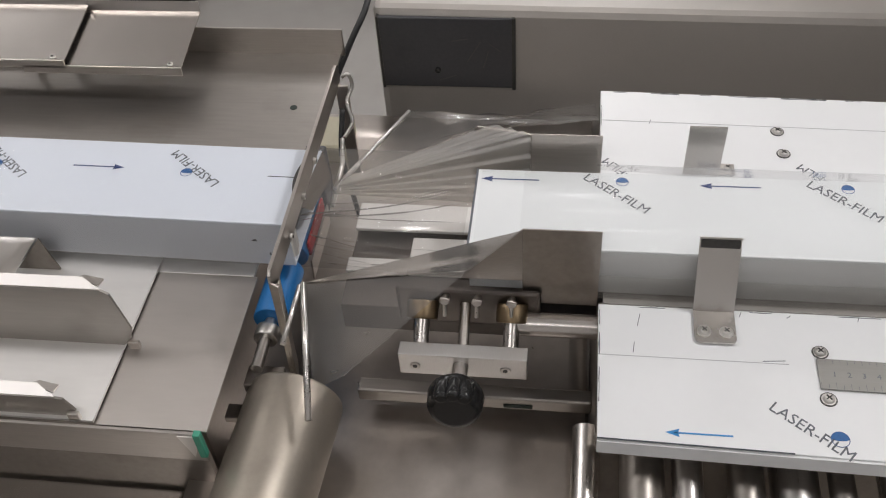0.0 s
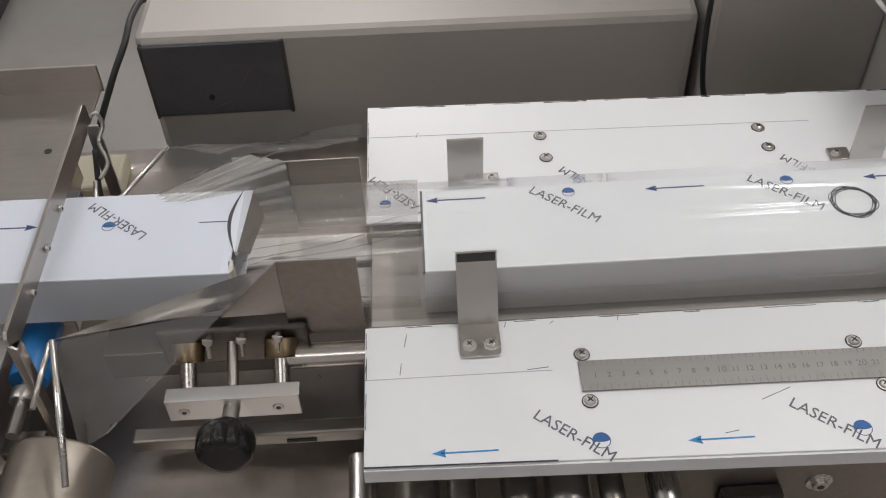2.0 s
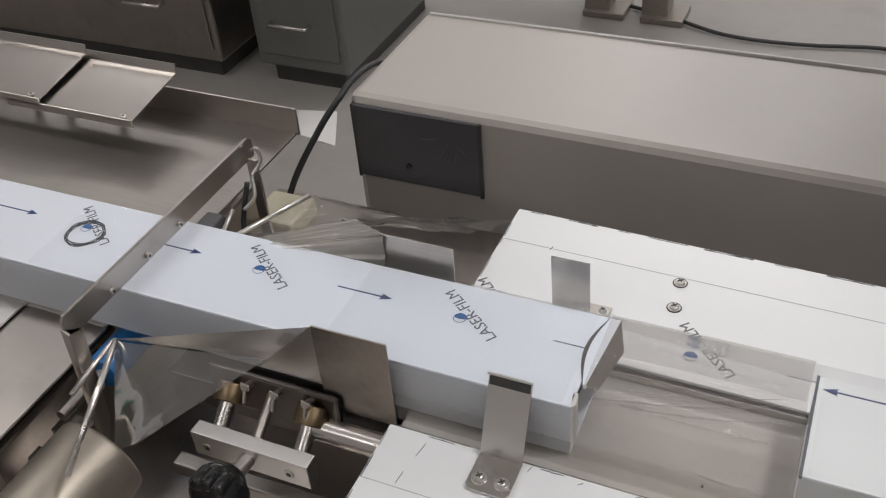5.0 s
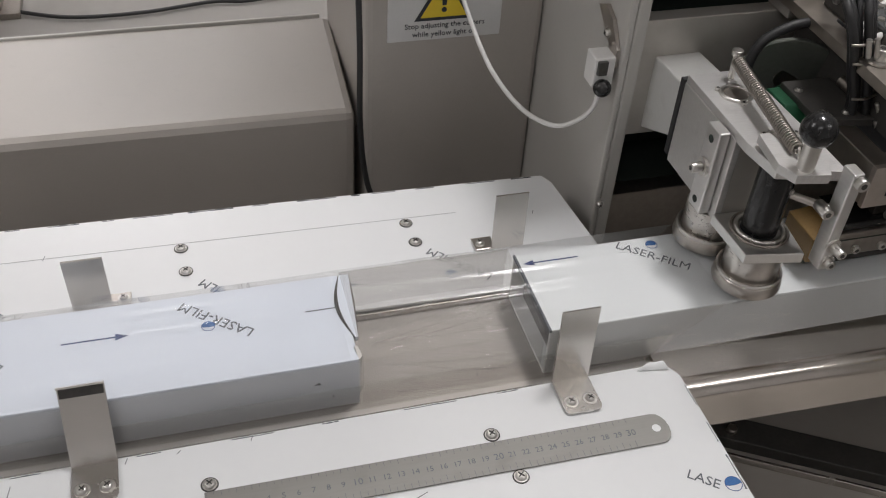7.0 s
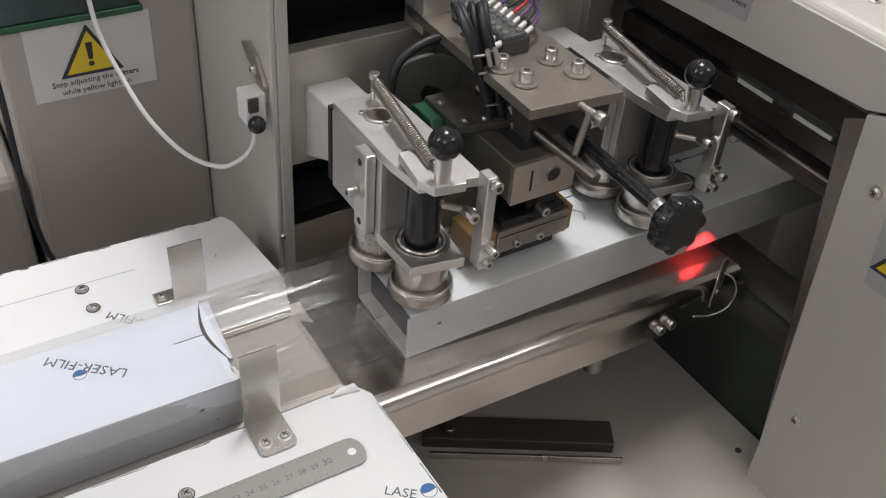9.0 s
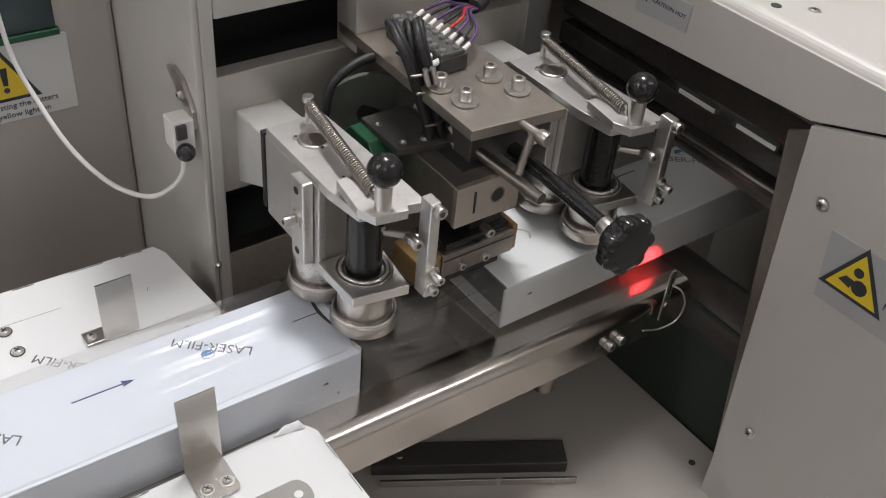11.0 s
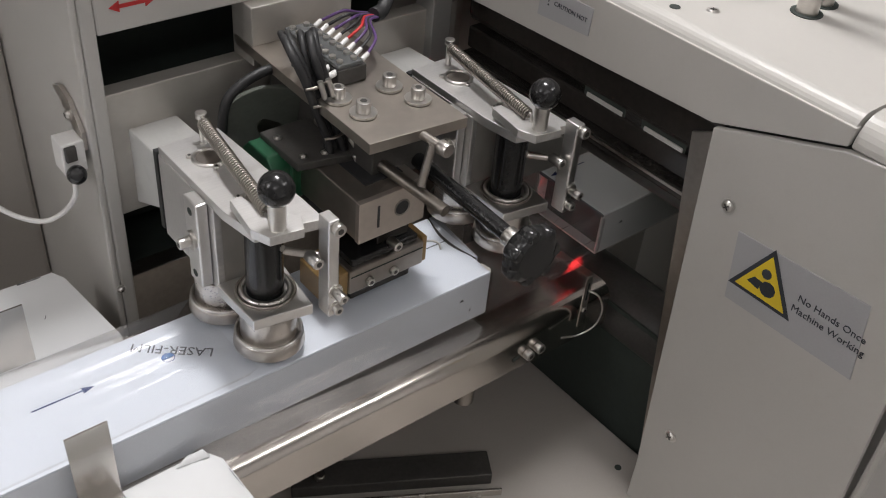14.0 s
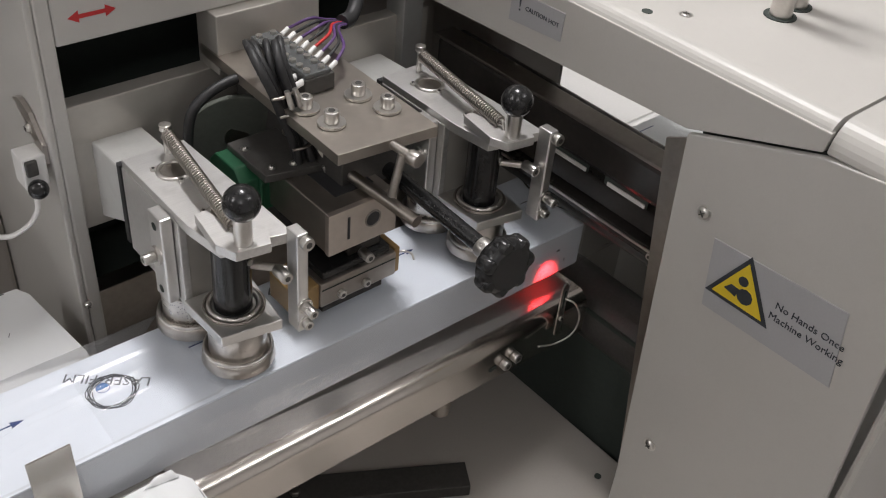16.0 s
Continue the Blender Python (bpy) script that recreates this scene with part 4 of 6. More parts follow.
def plates():
    n = thing("near_guide_plate", (0.25, -0.06, 0.84), "white film-coated steel guide plate with worn marked edges", "guide plate")
    part("sheet", bm_prism([(0, 0), (0, -0.120), (0.517, -0.131), (0.516, -0.014), (0.510, -0.004), (0.500, 0)], "z", 0.847, 0.850, 0.0006), SHEET, n)
    part("front_lip", bm_sheet([(0, -0.121, 0.8485), (0.517, -0.132, 0.8485), (0.517, -0.134, 0.838), (0, -0.123, 0.838)], 0.002), SHEET, n)
    part("inner_lip", bm_box(0.0, 0.50, -0.0015, 0.0015, 0.832, 0.8495, 0.0005), BRK, n)
    part("edge_wear", bm_sheet([(0.0, -0.1195, 0.8503), (0.13, -0.1222, 0.8503), (0.13, -0.1232, 0.8503), (0.0, -0.1206, 0.8503)], 0.0004), INK, n, "dark worn edge of the film")
    part("scored_line", bm_box(0.0, 0.135, -0.0485, -0.0480, 0.8500, 0.8502), INK_F, n)
    for x, y in ((0.158, -0.036), (0.356, -0.038), (0.158, -0.077), (0.365, -0.077)):
        screw(n, (x, y, 0.850), (0, 0, 1), 0.0046)
        part("screw_ring", bm_ring((x, y, 0.8503), (0, 0, 1), 0.0054, 0.0006, 28, 6), MATT, n, "dark ring round the screw")
    print_arrow(n, 0.091, 0.046, -0.112, 0.8502, INK_C)
    print_arrow(n, 0.264, 0.219, -0.113, 0.8502, INK_C)
    print_word(n, 0.143, -0.104, 0.8502, -38)
    print_word(n, 0.320, -0.106, 0.8502, -38)
    part("print_name", bm_text("LASE", 0.0112, Matrix.Translation((0.489, -0.108, 0.8502)) @ pose(0, 0, 0, 0, 0, -38), 0.0001), INK_G, n)
    print_dot(n, 0.161, -0.109, 0.8502, 0.006)
    print_dot(n, 0.338, -0.111, 0.8502, 0.006)
    print_dot(n, 0.508, -0.116, 0.8502, 0.006)
    f = thing("far_guide_plate", (0.25, 0.19, 0.84), "white film-coated steel guide plate with scratched back edge", "guide plate")
    part("sheet", bm_prism([(0, 0.112), (0.500, 0.104), (0.512, 0.147), (0.503, 0.240), (0.497, 0.252), (0, 0.266)], "z", 0.847, 0.850, 0.0006), SHEET, f)
    part("back_lip", bm_sheet([(0, 0.267, 0.8485), (0.497, 0.253, 0.8485), (0.497, 0.254, 0.830), (0, 0.268, 0.830)], 0.002), SHEET, f)
    part("inner_lip", bm_box(0.0, 0.50, 0.1035, 0.1050, 0.832, 0.8475, 0.0005), STEEL_D, f)
    for x, y in ((0.156, 0.212), (0.158, 0.182), (0.352, 0.207), (0.354, 0.180)):
        screw(f, (x, y, 0.850), (0, 0, 1), 0.0046)
        part("screw_ring", bm_ring((x, y, 0.8503), (0, 0, 1), 0.0054, 0.0006, 28, 6), MATT, f, "dark ring round the screw")
    part("peeled_corner", bm_sheet([(0.484, -0.004, 0.8506), (0.509, -0.008, 0.8506), (0.506, -0.002, 0.8545), (0.494, 0.000, 0.8530)], 0.0005, 10, 8, lambda u, v: 0.0014 * math.sin(2.4 * v) + 0.0006 * math.sin(9 * u)), SHEET, n, "film peeling up from the plate corner")
    rng = random.Random(5)
    def scuff(host, p, q, n_pts, w, mat):
        """A ragged dark scuff from p to q on a plate."""
        p, q = Vector(p), Vector(q)
        side = Vector((-(q - p).y, (q - p).x)).normalized()
        a = [p + (q - p) * (i / n_pts) + side * rng.uniform(0.1, 1) * w for i in range(n_pts + 1)]
        b = [p + (q - p) * (i / n_pts) - side * rng.uniform(0.0, 0.5) * w for i in range(n_pts + 1)]
        part("edge_wear", bm_prism([tuple(v) for v in a] + [tuple(v) for v in b[::-1]], "z", 0.8500, 0.8503), mat, host, "dark ragged scuff on the film edge")
    back = lambda x: 0.2648 - x * 0.0282
    for x0, ln, w in ((0.012, 0.012, 0.0006), (0.047, 0.026, 0.0011), (0.092, 0.010, 0.0005), (0.118, 0.034, 0.0007), (0.165, 0.040, 0.0013), (0.222, 0.014, 0.0006), (0.262, 0.036, 0.0010), (0.312, 0.008, 0.0016), (0.331, 0.022, 0.0006), (0.372, 0.018, 0.0009), (0.420, 0.030, 0.0006), (0.466, 0.020, 0.0010)):
        scuff(f, (x0, back(x0)), (x0 + ln, back(x0 + ln)), 7, w, INK_G if w < 0.0008 else INK)
    for y0, ln, w in ((0.130, 0.018, 0.0005), (0.168, 0.026, 0.0008), (0.214, 0.030, 0.0006)):
        scuff(f, (0.0012, y0), (0.0012, y0 + ln), 6, w, INK_G)
    for y0, ln, w in ((-0.020, 0.014, 0.0006), (-0.048, 0.020, 0.0009), (-0.090, 0.030, 0.0006)):
        scuff(n, (0.0012, y0), (0.0012, y0 + ln), 6, w, INK_G)
    for x0, ln, w in ((0.03, 0.020, 0.0006), (0.112, 0.016, 0.0008), (0.176, 0.030, 0.0007), (0.24, 0.012, 0.0010), (0.300, 0.040, 0.0006), (0.372, 0.016, 0.0008)):
        scuff(n, (x0, -0.0016), (x0 + ln, -0.0016), 6, w, INK_G)
    for y0, ln, w in ((-0.122, 0.030, 0.0012), (-0.080, 0.018, 0.0006), (-0.045, 0.020, 0.0006)):
        scuff(n, (0.5150, y0), (0.5148, y0 + ln), 6, w, INK_G)
    part("scored_line", bm_sheet([(0.0, 0.2222, 0.8502), (0.40, 0.213, 0.8502), (0.40, 0.2134, 0.8502), (0.0, 0.2226, 0.8502)], 0.0002), INK_F, f)
    for x in (0.020, 0.185, 0.378):
        print_word(f, x + 0.006, 0.145, 0.8502, 135)
        print_dot(f, x - 0.004, 0.134, 0.8502)
        print_arrow(f, x + 0.064, x + 0.109, 0.1375, 0.8502, INK_N)
    for host, x, y, a, size in ((f, 0.045, 0.222, 75, 0.006), (f, 0.47, 0.20, 60, 0.005), (n, 0.030, -0.014, 80, 0.012), (n, 0.026, -0.040, 84, 0.010), (n, 0.125, -0.046, 5, 0.016), (n, 0.288, -0.079, 22, 0.024), (n, 0.105, -0.004, 70, 0.005), (n, 0.190, -0.003, 70, 0.005), (n, 0.140, -0.004, 40, 0.004), (n, 0.250, -0.108, 10, 0.010), (f, 0.505, 0.135, 70, 0.006)):
        mark = bm_box(-size / 2, size / 2, -0.00025, 0.00025, 0, 0.0002)
        bmesh.ops.transform(mark, matrix=pose(x, y, 0.8500, 0, 0, a), verts=mark.verts)
        part("pencil_mark", mark, INK_G, host)
    for b in ((0.070, 0.100, -0.004, 0.0195, 0.907, -0.034, "short stainless bracket with bent lip screwed to the guide plate", 0, True), (0.415, 0.444, -0.001, 0.001, 0.923, -0.034, "tall stainless bracket screwed to the near guide plate", 0),
              (0.070, 0.100, 0.150, 0.146, 0.907, 0.164, "short stainless bracket upright on the far guide plate", 1), (0.416, 0.445, 0.156, 0.157, 0.909, 0.172, "tall stainless bracket upright on the far guide plate", -1)):
        bracket(*b)


plates()


def ruler():
    r = thing("steel_ruler", (0.32, -0.057, 0.850), "steel ruler with engraved centimetre numbers on the guide plate", "ruler")
    turn = pose(0.154, -0.0425, 0.8506, 0, 0, -0.7)
    def place(b):
        bmesh.ops.transform(b, matrix=turn, verts=b.verts)
        return b
    out = [(0, 0), (0, -0.0265)] + [(0.322 + 0.009 * math.sin(a), -0.0265 / 2 - 0.01325 * math.cos(a)) for a in [i * math.pi / 8 for i in range(9)]]
    blade = part("blade", place(bm_prism(out, "z", 0, 0.0011, 0.0002)), RULE, r)
    part("hang_hole", place(bm_cyl((0.321, -0.01325, 0.0011), (0.321, -0.01325, 0.0013), 0.0033)), SHEET, blade)
    ticks = []
    for i in range(0, 301, 5):
        h = 0.0055 if i % 10 == 0 else 0.0038
        x = i / 1000 + 0.001
        ticks.append(bm_box(x - 0.00012, x + 0.00012, -0.0262, -0.0262 + h, 0.0011, 0.00125))
        ticks.append(bm_box(x - 0.00012, x + 0.00012, -h * 0.8, -0.0003, 0.0011, 0.00125))
    part("graduation", place(merged(*ticks)), INK_G, blade)
    part("numbers", place(merged(*[bm_text(str(i), 0.0062 if i % 10 else 0.0075, pose(i / 100 + 0.001, -0.0135, 0.0011), 0.0001) for i in range(1, 31)])), INK_G, blade)


ruler()

# ---- support rail and shelf ----
def rail():
    r = thing("support_rail", (0.7, -0.01, 0.70), "polished stainless support rail with rounded edge", "rail")
    prof = [(-0.027, 0.787)] + [(-0.027 + 0.015 * (1 - math.cos(a)), 0.820 + 0.015 * math.sin(a)) for a in [i * math.pi / 24 for i in range(13)]] + [(0.104, 0.830), (0.104, 0.826), (-0.010, 0.826), (-0.025, 0.812), (-0.025, 0.787)]
    beam = bm_prism(prof, "x", 0.505, 0.925)
    for v in beam.verts:
        v.co.z += (0.76 - v.co.x) * 0.04
    for f in beam.faces:
        f.smooth = len(f.verts) == 4
    for e in beam.edges:
        if len(e.link_faces) == 2 and e.calc_face_angle() > 0.5:
            e.smooth = False
    part("channel", beam, RAIL, r)
    for x in (0.817, 0.830):
        bolt(r, (x, -0.027, 0.802 if x > 0.82 else 0.8), (0, -1, 0), 0.005, 0.007)
    part("slot", bm_box(0.800, 0.808, -0.0278, -0.0268, 0.798, 0.802), DEEP_SHADE, r)
    part("post", bm_cyl((0.765, -0.005, 0.752), (0.765, -0.005, 0.79), 0.010, None, 24), STEEL_D, r)
    part("hanger", bm_box(0.53, 0.55, 0.03, 0.09, 0.66, 0.826, 0.002), STEEL_D, r)


rail()
sh = thing("lower_shelf", (0.72, 0.0, 0.62), "beige painted lower shelf under the support rail", "shelf")
part("panel", bm_box(0.507, 0.925, -0.42, 0.20, 0.654, 0.660, 0.002), PAINT, sh)
part("hole", bm_cyl((0.895, -0.106, 0.6595), (0.895, -0.106, 0.6605), 0.0035), DEEP_SHADE, sh)
part("skirt", bm_box(0.507, 0.925, -0.42, -0.414, 0.0, 0.654, 0.002), PAINT, sh)
bar = thing("black_channel", (0.70, 0.0, 0.66), "black steel channel piece with worn pale edge on the shelf", "steel channel")
turn = Matrix.Rotation(math.radians(-30.5), 3, "Z")
part("channel", bm_box(0.606, 0.798, 0.000, 0.030, 0.660, 0.674, 0.001, 2, turn), MATT, bar)
part("pale_edge", bm_box(0.598, 0.790, -0.0145, -0.0115, 0.6605, 0.669, 0.0006, 2, turn), BRK, bar)
part("nut", bm_cyl((0.640, 0.046, 0.674), (0.640, 0.046, 0.680), 0.005, None, 6), STEEL, bar)


# ---- sealing roller units ----
def roller_unit():
    u = thing("sealing_roller_unit", (0.585, 0.05, 0.89), "aluminium sealing roller unit with a black ball lever and coil spring", "roller unit", "sealing roller units")
    part("arm", bm_prism([(0.148, 0.955), (0.212, 0.925), (0.212, 0.996), (0.206, 1.0), (0.152, 1.003)], "x", 0.564, 0.606, 0.002), ARM, u)
    part("arm_joint", bm_prism([(0.1462, 0.940), (0.1515, 0.940), (0.1515, 1.0115), (0.1462, 1.0115)], "x", 0.5600, 0.6115), RUBBER, u, "black gap at the arm joint")
    part("side_plate", bm_box(0.561, 0.567, 0.062, 0.146, 0.935, 1.010, 0.0008), ALU_B, u)
    part("side_plate", bm_box(0.606, 0.611, 0.062, 0.146, 0.935, 1.008, 0.0008), ALU_B, u)
    part("back_core", bm_box(0.567, 0.606, 0.064, 0.144, 0.936, 1.007, 0.0008), BAND, u)
    part("top_plate", bm_prism([(0.562, 0.146), (0.562, 0.050), (0.567, 0.016), (0.590, 0.010), (0.616, 0.004), (0.616, 0.030), (0.612, 0.146)], "z", 1.008, 1.0165, 0.0005), ALU_B, u)
    for (x, y) in ((0.586, 0.112), (0.590, 0.048)):
        part("bearing_ring", bm_ring((x, y, 1.017), (0, 0, 1), 0.0115, 0.0018), PLATED, u)
        part("bearing_cap", bm_cyl((x, y, 1.016), (x, y, 1.0172), 0.0098, None, 28), STEEL_D, u)
        for g in (0.4, 2.5, 4.6):
            bolt(u, (x + 0.0145 * math.cos(g), y + 0.0145 * math.sin(g), 1.0165), (0, 0, 1), 0.0024, 0.0022)
    lev = part("lever", bm_prism([(0.566, 0.046), (0.561, 0.010), (0.567, -0.005), (0.591, -0.009), (0.597, 0.004), (0.589, 0.014), (0.580, 0.016), (0.575, 0.046)], "z", 1.019, 1.0265, 0.0005), ALU_B, u)
    part("lever_stem", bm_cyl((0.577, 0.002, 1.026), (0.577, 0.002, 1.050), 0.0062, None, 24), PLATED, lev)
    part("ball", bm_ball((0.577, 0.002, 1.0575), 0.0125, 28), BLACK, lev)
    post = part("spring_post", bm_cyl((0.594, 0.136, 1.016), (0.594, 0.136, 1.037), 0.0026, None, 16), PLATED, u)
    part("post_cap", bm_cyl((0.594, 0.136, 1.036), (0.594, 0.136, 1.041), 0.0045, None, 20, 0.0006), PLATED, post)
    a, b = Vector((0.594, 0.134, 1.033)), Vector((0.579, 0.018, 1.030))
    d = (b - a).normalized()
    s1 = d.orthogonal().normalized()
    s2 = d.cross(s1)
    turns = 44
    part("spring", bm_tube([a + (b - a) * (i / (turns * 8)) + 0.0046 * (s1 * math.cos(i * math.pi / 4) + s2 * math.sin(i * math.pi / 4)) for i in range(turns * 8 + 1)], 0.0010, 5, False), STEEL_D, u)
    part("spring_hook", bm_tube([(0.579, 0.020, 1.030), (0.578, 0.015, 1.033), (0.578, 0.012, 1.026)], 0.0012), PLATED, u)
    # flat bar on the infeed side
    part("side_bar", bm_box(0.5515, 0.5605, 0.069, 0.088, 0.937, 1.012, 0.0012), ALU, u)
    for z in (1.002, 0.9455):
        part("bar_slot", bm_cyl((0.5512, 0.079, z), (0.5518, 0.079, z), 0.0032, None, 16), DEEP_SHADE, u)
    part("bar_washer", bm_cyl((0.5515, 0.0785, 0.977), (0.549, 0.0785, 0.977), 0.0075, None, 24), PLATED, u)
    bolt(u, (0.549, 0.0785, 0.977), (-1, 0, 0), 0.0042, 0.009)
    # front hanger
    part("hanger", bm_box(0.6115, 0.6205, -0.008, 0.006, 0.935, 1.022, 0.0012), ALU, u)
    bolt(u, (0.617, -0.008, 1.016), (0, -1, 0), 0.005, 0.006)
    bolt(u, (0.617, -0.008, 0.958), (0, -1, 0), 0.0038, 0.012, 0.006)
    bolt(u, (0.617, -0.008, 0.943), (0, -1, 0), 0.0038, 0.006, 0.0055)
    bolt(u, (0.606, 0.010, 0.985), (0, -1, 0), 0.0045, 0.014)
    part("stop_rod", bm_cyl((0.598, 0.03, 0.979), (0.622, 0.005, 0.979), 0.0030, None, 16), STEEL, u)
    # spindle, carrier plate and wheels
    part("spindle", bm_cyl((0.586, 0.038, 0.942), (0.588, 0.040, 1.008), 0.0140, None, 32), BLACK, u)
    for z, g in ((0.962, -1.9), (0.984, -1.2)):
        part("set_screw", bm_cyl((0.590 + 0.0125 * math.cos(g), 0.040 + 0.0125 * math.sin(g), z), (0.590 + 0.0145 * math.cos(g), 0.040 + 0.0145 * math.sin(g), z), 0.0024, None, 12), PLATED, u)
    part("carrier_plate", bm_prism([(0.559, 0.062), (0.561, 0.012), (0.606, 0.004), (0.613, 0.060)], "z", 0.933, 0.942, 0.0008), ALU, u)
    part("carrier_ring", bm_ring((0.586, 0.037, 0.9435), (0, 0, 1), 0.0180, 0.0022), PLATED, u)
    part("carrier_ring", bm_ring((0.586, 0.037, 0.9430), (0, 0, 1), 0.0215, 0.0012), STEEL_D, u)
    for wx, wy, dz in ((0.585, 0.033, 0.0), (0.577, 0.088, 0.002)):
        w = part("wheel", bm_cyl((wx, wy, 0.906), (wx, wy, 0.932), 0.0215, None, 40, 0.001), STEEL_X, u)
        part("flange", bm_cyl((wx, wy, 0.8960), (wx, wy, 0.9070), 0.0275, 0.0260, 44, 0.0018), STEEL, w)
        part("flange_ring", bm_ring((wx, wy, 0.9075), (0, 0, 1), 0.0245, 0.0014, 40), PLATED, w)
    return u


unit = roller_unit()
copy_thing(unit, pose(0.585 + 0.2375, 0.05 - 0.003, 0.89 + 0.001))


# ---- middle sealing head ----
def head():
    h = thing("heat_sealing_head", (0.70, 0.1, 0.89), "heat sealing head with bolted steel top plate and heater blocks", "sealing head")
    top = part("top_plate", bm_prism([(0.664, 0.020), (0.748, 0.012), (0.752, 0.215), (0.668, 0.215)], "z", 1.043, 1.052, 0.0004), FACE_D, h, "brownish steel plate with four bolts")
    for x, y in ((0.684, 0.056), (0.731, 0.051), (0.680, 0.083), (0.724, 0.078)):
        bolt(top, (x, y, 1.0535), (0, 0, 1), 0.0055, 0.010, 0.0105)
    part("column", bm_box(0.690, 0.748, 0.05, 0.20, 0.99, 1.043, 0.001), MATT, h)
    part("back_column", bm_box(0.69, 0.80, 0.14, 0.20, 0.90, 0.975, 0.001), MATT, h)
    up = part("upper_heater", bm_box(0.660, 0.722, 0.028, 0.135, 0.962, 0.998, 0.001), FACE_D, h)
    part("face_plate", bm_box(0.6595, 0.7225, 0.0235, 0.0285, 0.9615, 0.9985, 0.0004), FACE, up)
    part("bore", bm_cyl((0.700, 0.0232, 0.981), (0.700, 0.0240, 0.981), 0.0068, None, 24), RUBBER, up)
    part("bore_rim", bm_ring((0.700, 0.0234, 0.981), (0, 1, 0), 0.0068, 0.0008, 24, 6), STEEL_D, up)
    part("slit", bm_box(0.6765, 0.6785, 0.0230, 0.0240, 0.971, 0.991), RUBBER, up)
    part("pocket", bm_box(0.678, 0.714, 0.042, 0.095, 0.9975, 0.9985), RUBBER, up)
    part("rear_cover", bm_prism([(0.645, 0.14), (0.645, 0.085), (0.690, 0.075), (0.690, 0.14)], "z", 0.998, 1.005, 0.001), MATT, up)
    for sx, sy in ((0.655, 0.092), (0.672, 0.088), (0.652, 0.125)):
        screw(up, (sx, sy, 1.005), (0, 0, 1), 0.0028, 0.002)
    lo = part("lower_heater", bm_box(0.657, 0.731, 0.030, 0.074, 0.907, 0.930, 0.0012), STEEL_D, h)
    part("gold_cover", bm_prism([(0.636, 0.927), (0.657, 0.930), (0.657, 0.905), (0.636, 0.903)], "y", 0.032, 0.070, 0.001), AMBER, lo, "amber heat-proof tape cover")
    part("gold_cover", bm_box(0.731, 0.736, 0.032, 0.056, 0.907, 0.932, 0.0006), AMBER, lo, "amber heat-proof tape cover")
    part("groove", bm_box(0.658, 0.730, 0.0296, 0.0302, 0.9235, 0.9245), DEEP_SHADE, lo)
    part("black_top", bm_box(0.662, 0.727, 0.034, 0.072, 0.930, 0.937, 0.001), BLACK, lo)
    part("bridge", bm_box(0.690, 0.722, 0.040, 0.066, 0.937, 0.962, 0.001), GLOSS_B, lo)
    for x in (0.676, 0.700):
        bolt(lo, (x, 0.030, 0.914), (0, -1, 0), 0.0036, 0.004)
    bolt(lo, (0.700, 0.036, 0.941), (0, -1, 0), 0.0042, 0.012)
    bolt(lo, (0.713, 0.048, 0.937), (0, 0, 1), 0.0034, 0.005)
    part("contact_shoe", bm_box(0.664, 0.724, 0.038, 0.068, 0.893, 0.907, 0.001), GLOSS_B, lo)
    part("lead_hook", bm_tube([(0.736, 0.040, 0.921), (0.742, 0.034, 0.923), (0.747, 0.030, 0.921), (0.747, 0.026, 0.917)], 0.0010, 6), PLATED, lo)
    # slanted rods and hand knob
    part("rod", bm_cyl((0.690, 0.125, 1.010), (0.7075, -0.018, 1.000), 0.0048, None, 20), STEEL_D, h)
    part("clamp_bolt", bm_cyl((0.708, 0.024, 1.0475), (0.711, -0.004, 1.0470), 0.0034, None, 16), STEEL, h)
    part("clamp_head", bm_cyl((0.7105, -0.002, 1.0470), (0.7115, -0.011, 1.0468), 0.0056, None, 20, 0.0006), STEEL_X, h)
    part("clamp_link", bm_cyl((0.7085, 0.004, 1.046), (0.7015, 0.005, 1.012), 0.0034, None, 14), STEEL, h)
    part("adjust_rod", bm_cyl((0.735, 0.07, 0.998), (0.7303, -0.064, 0.9968), 0.0062, None, 22), BLACK, h)
    col = part("rod_collar", bm_cyl((0.7304, -0.062, 0.9969), (0.7300, -0.0765, 0.9960), 0.0078, None, 24, 0.0006), PLATED, h)
    n = Vector((-0.006, -0.134, 0.004)).normalized()
    c = Vector((0.7300, -0.0797, 0.9957))
    k = part("hand_knob", bm_cyl(c, c + n * 0.015, 0.0224, 0.0212, 44, 0.0045), BLACK, h, "large black lobed hand knob")
    q = n.to_track_quat("Z", "Y")
    for i in range(7):
        g = i * 2 * math.pi / 7
        o = q @ Vector((0.0182 * math.cos(g), 0.0182 * math.sin(g), 0))
        part("lobe", bm_cyl(c + o + n * 0.001, c + o + n * 0.015, 0.0062, None, 20, 0.003), BLACK, k)
    part("knob_collar", bm_cyl(c - n * 0.006, c + n * 0.001, 0.013, 0.0165, 28, 0.001), BLACK, k)


head()


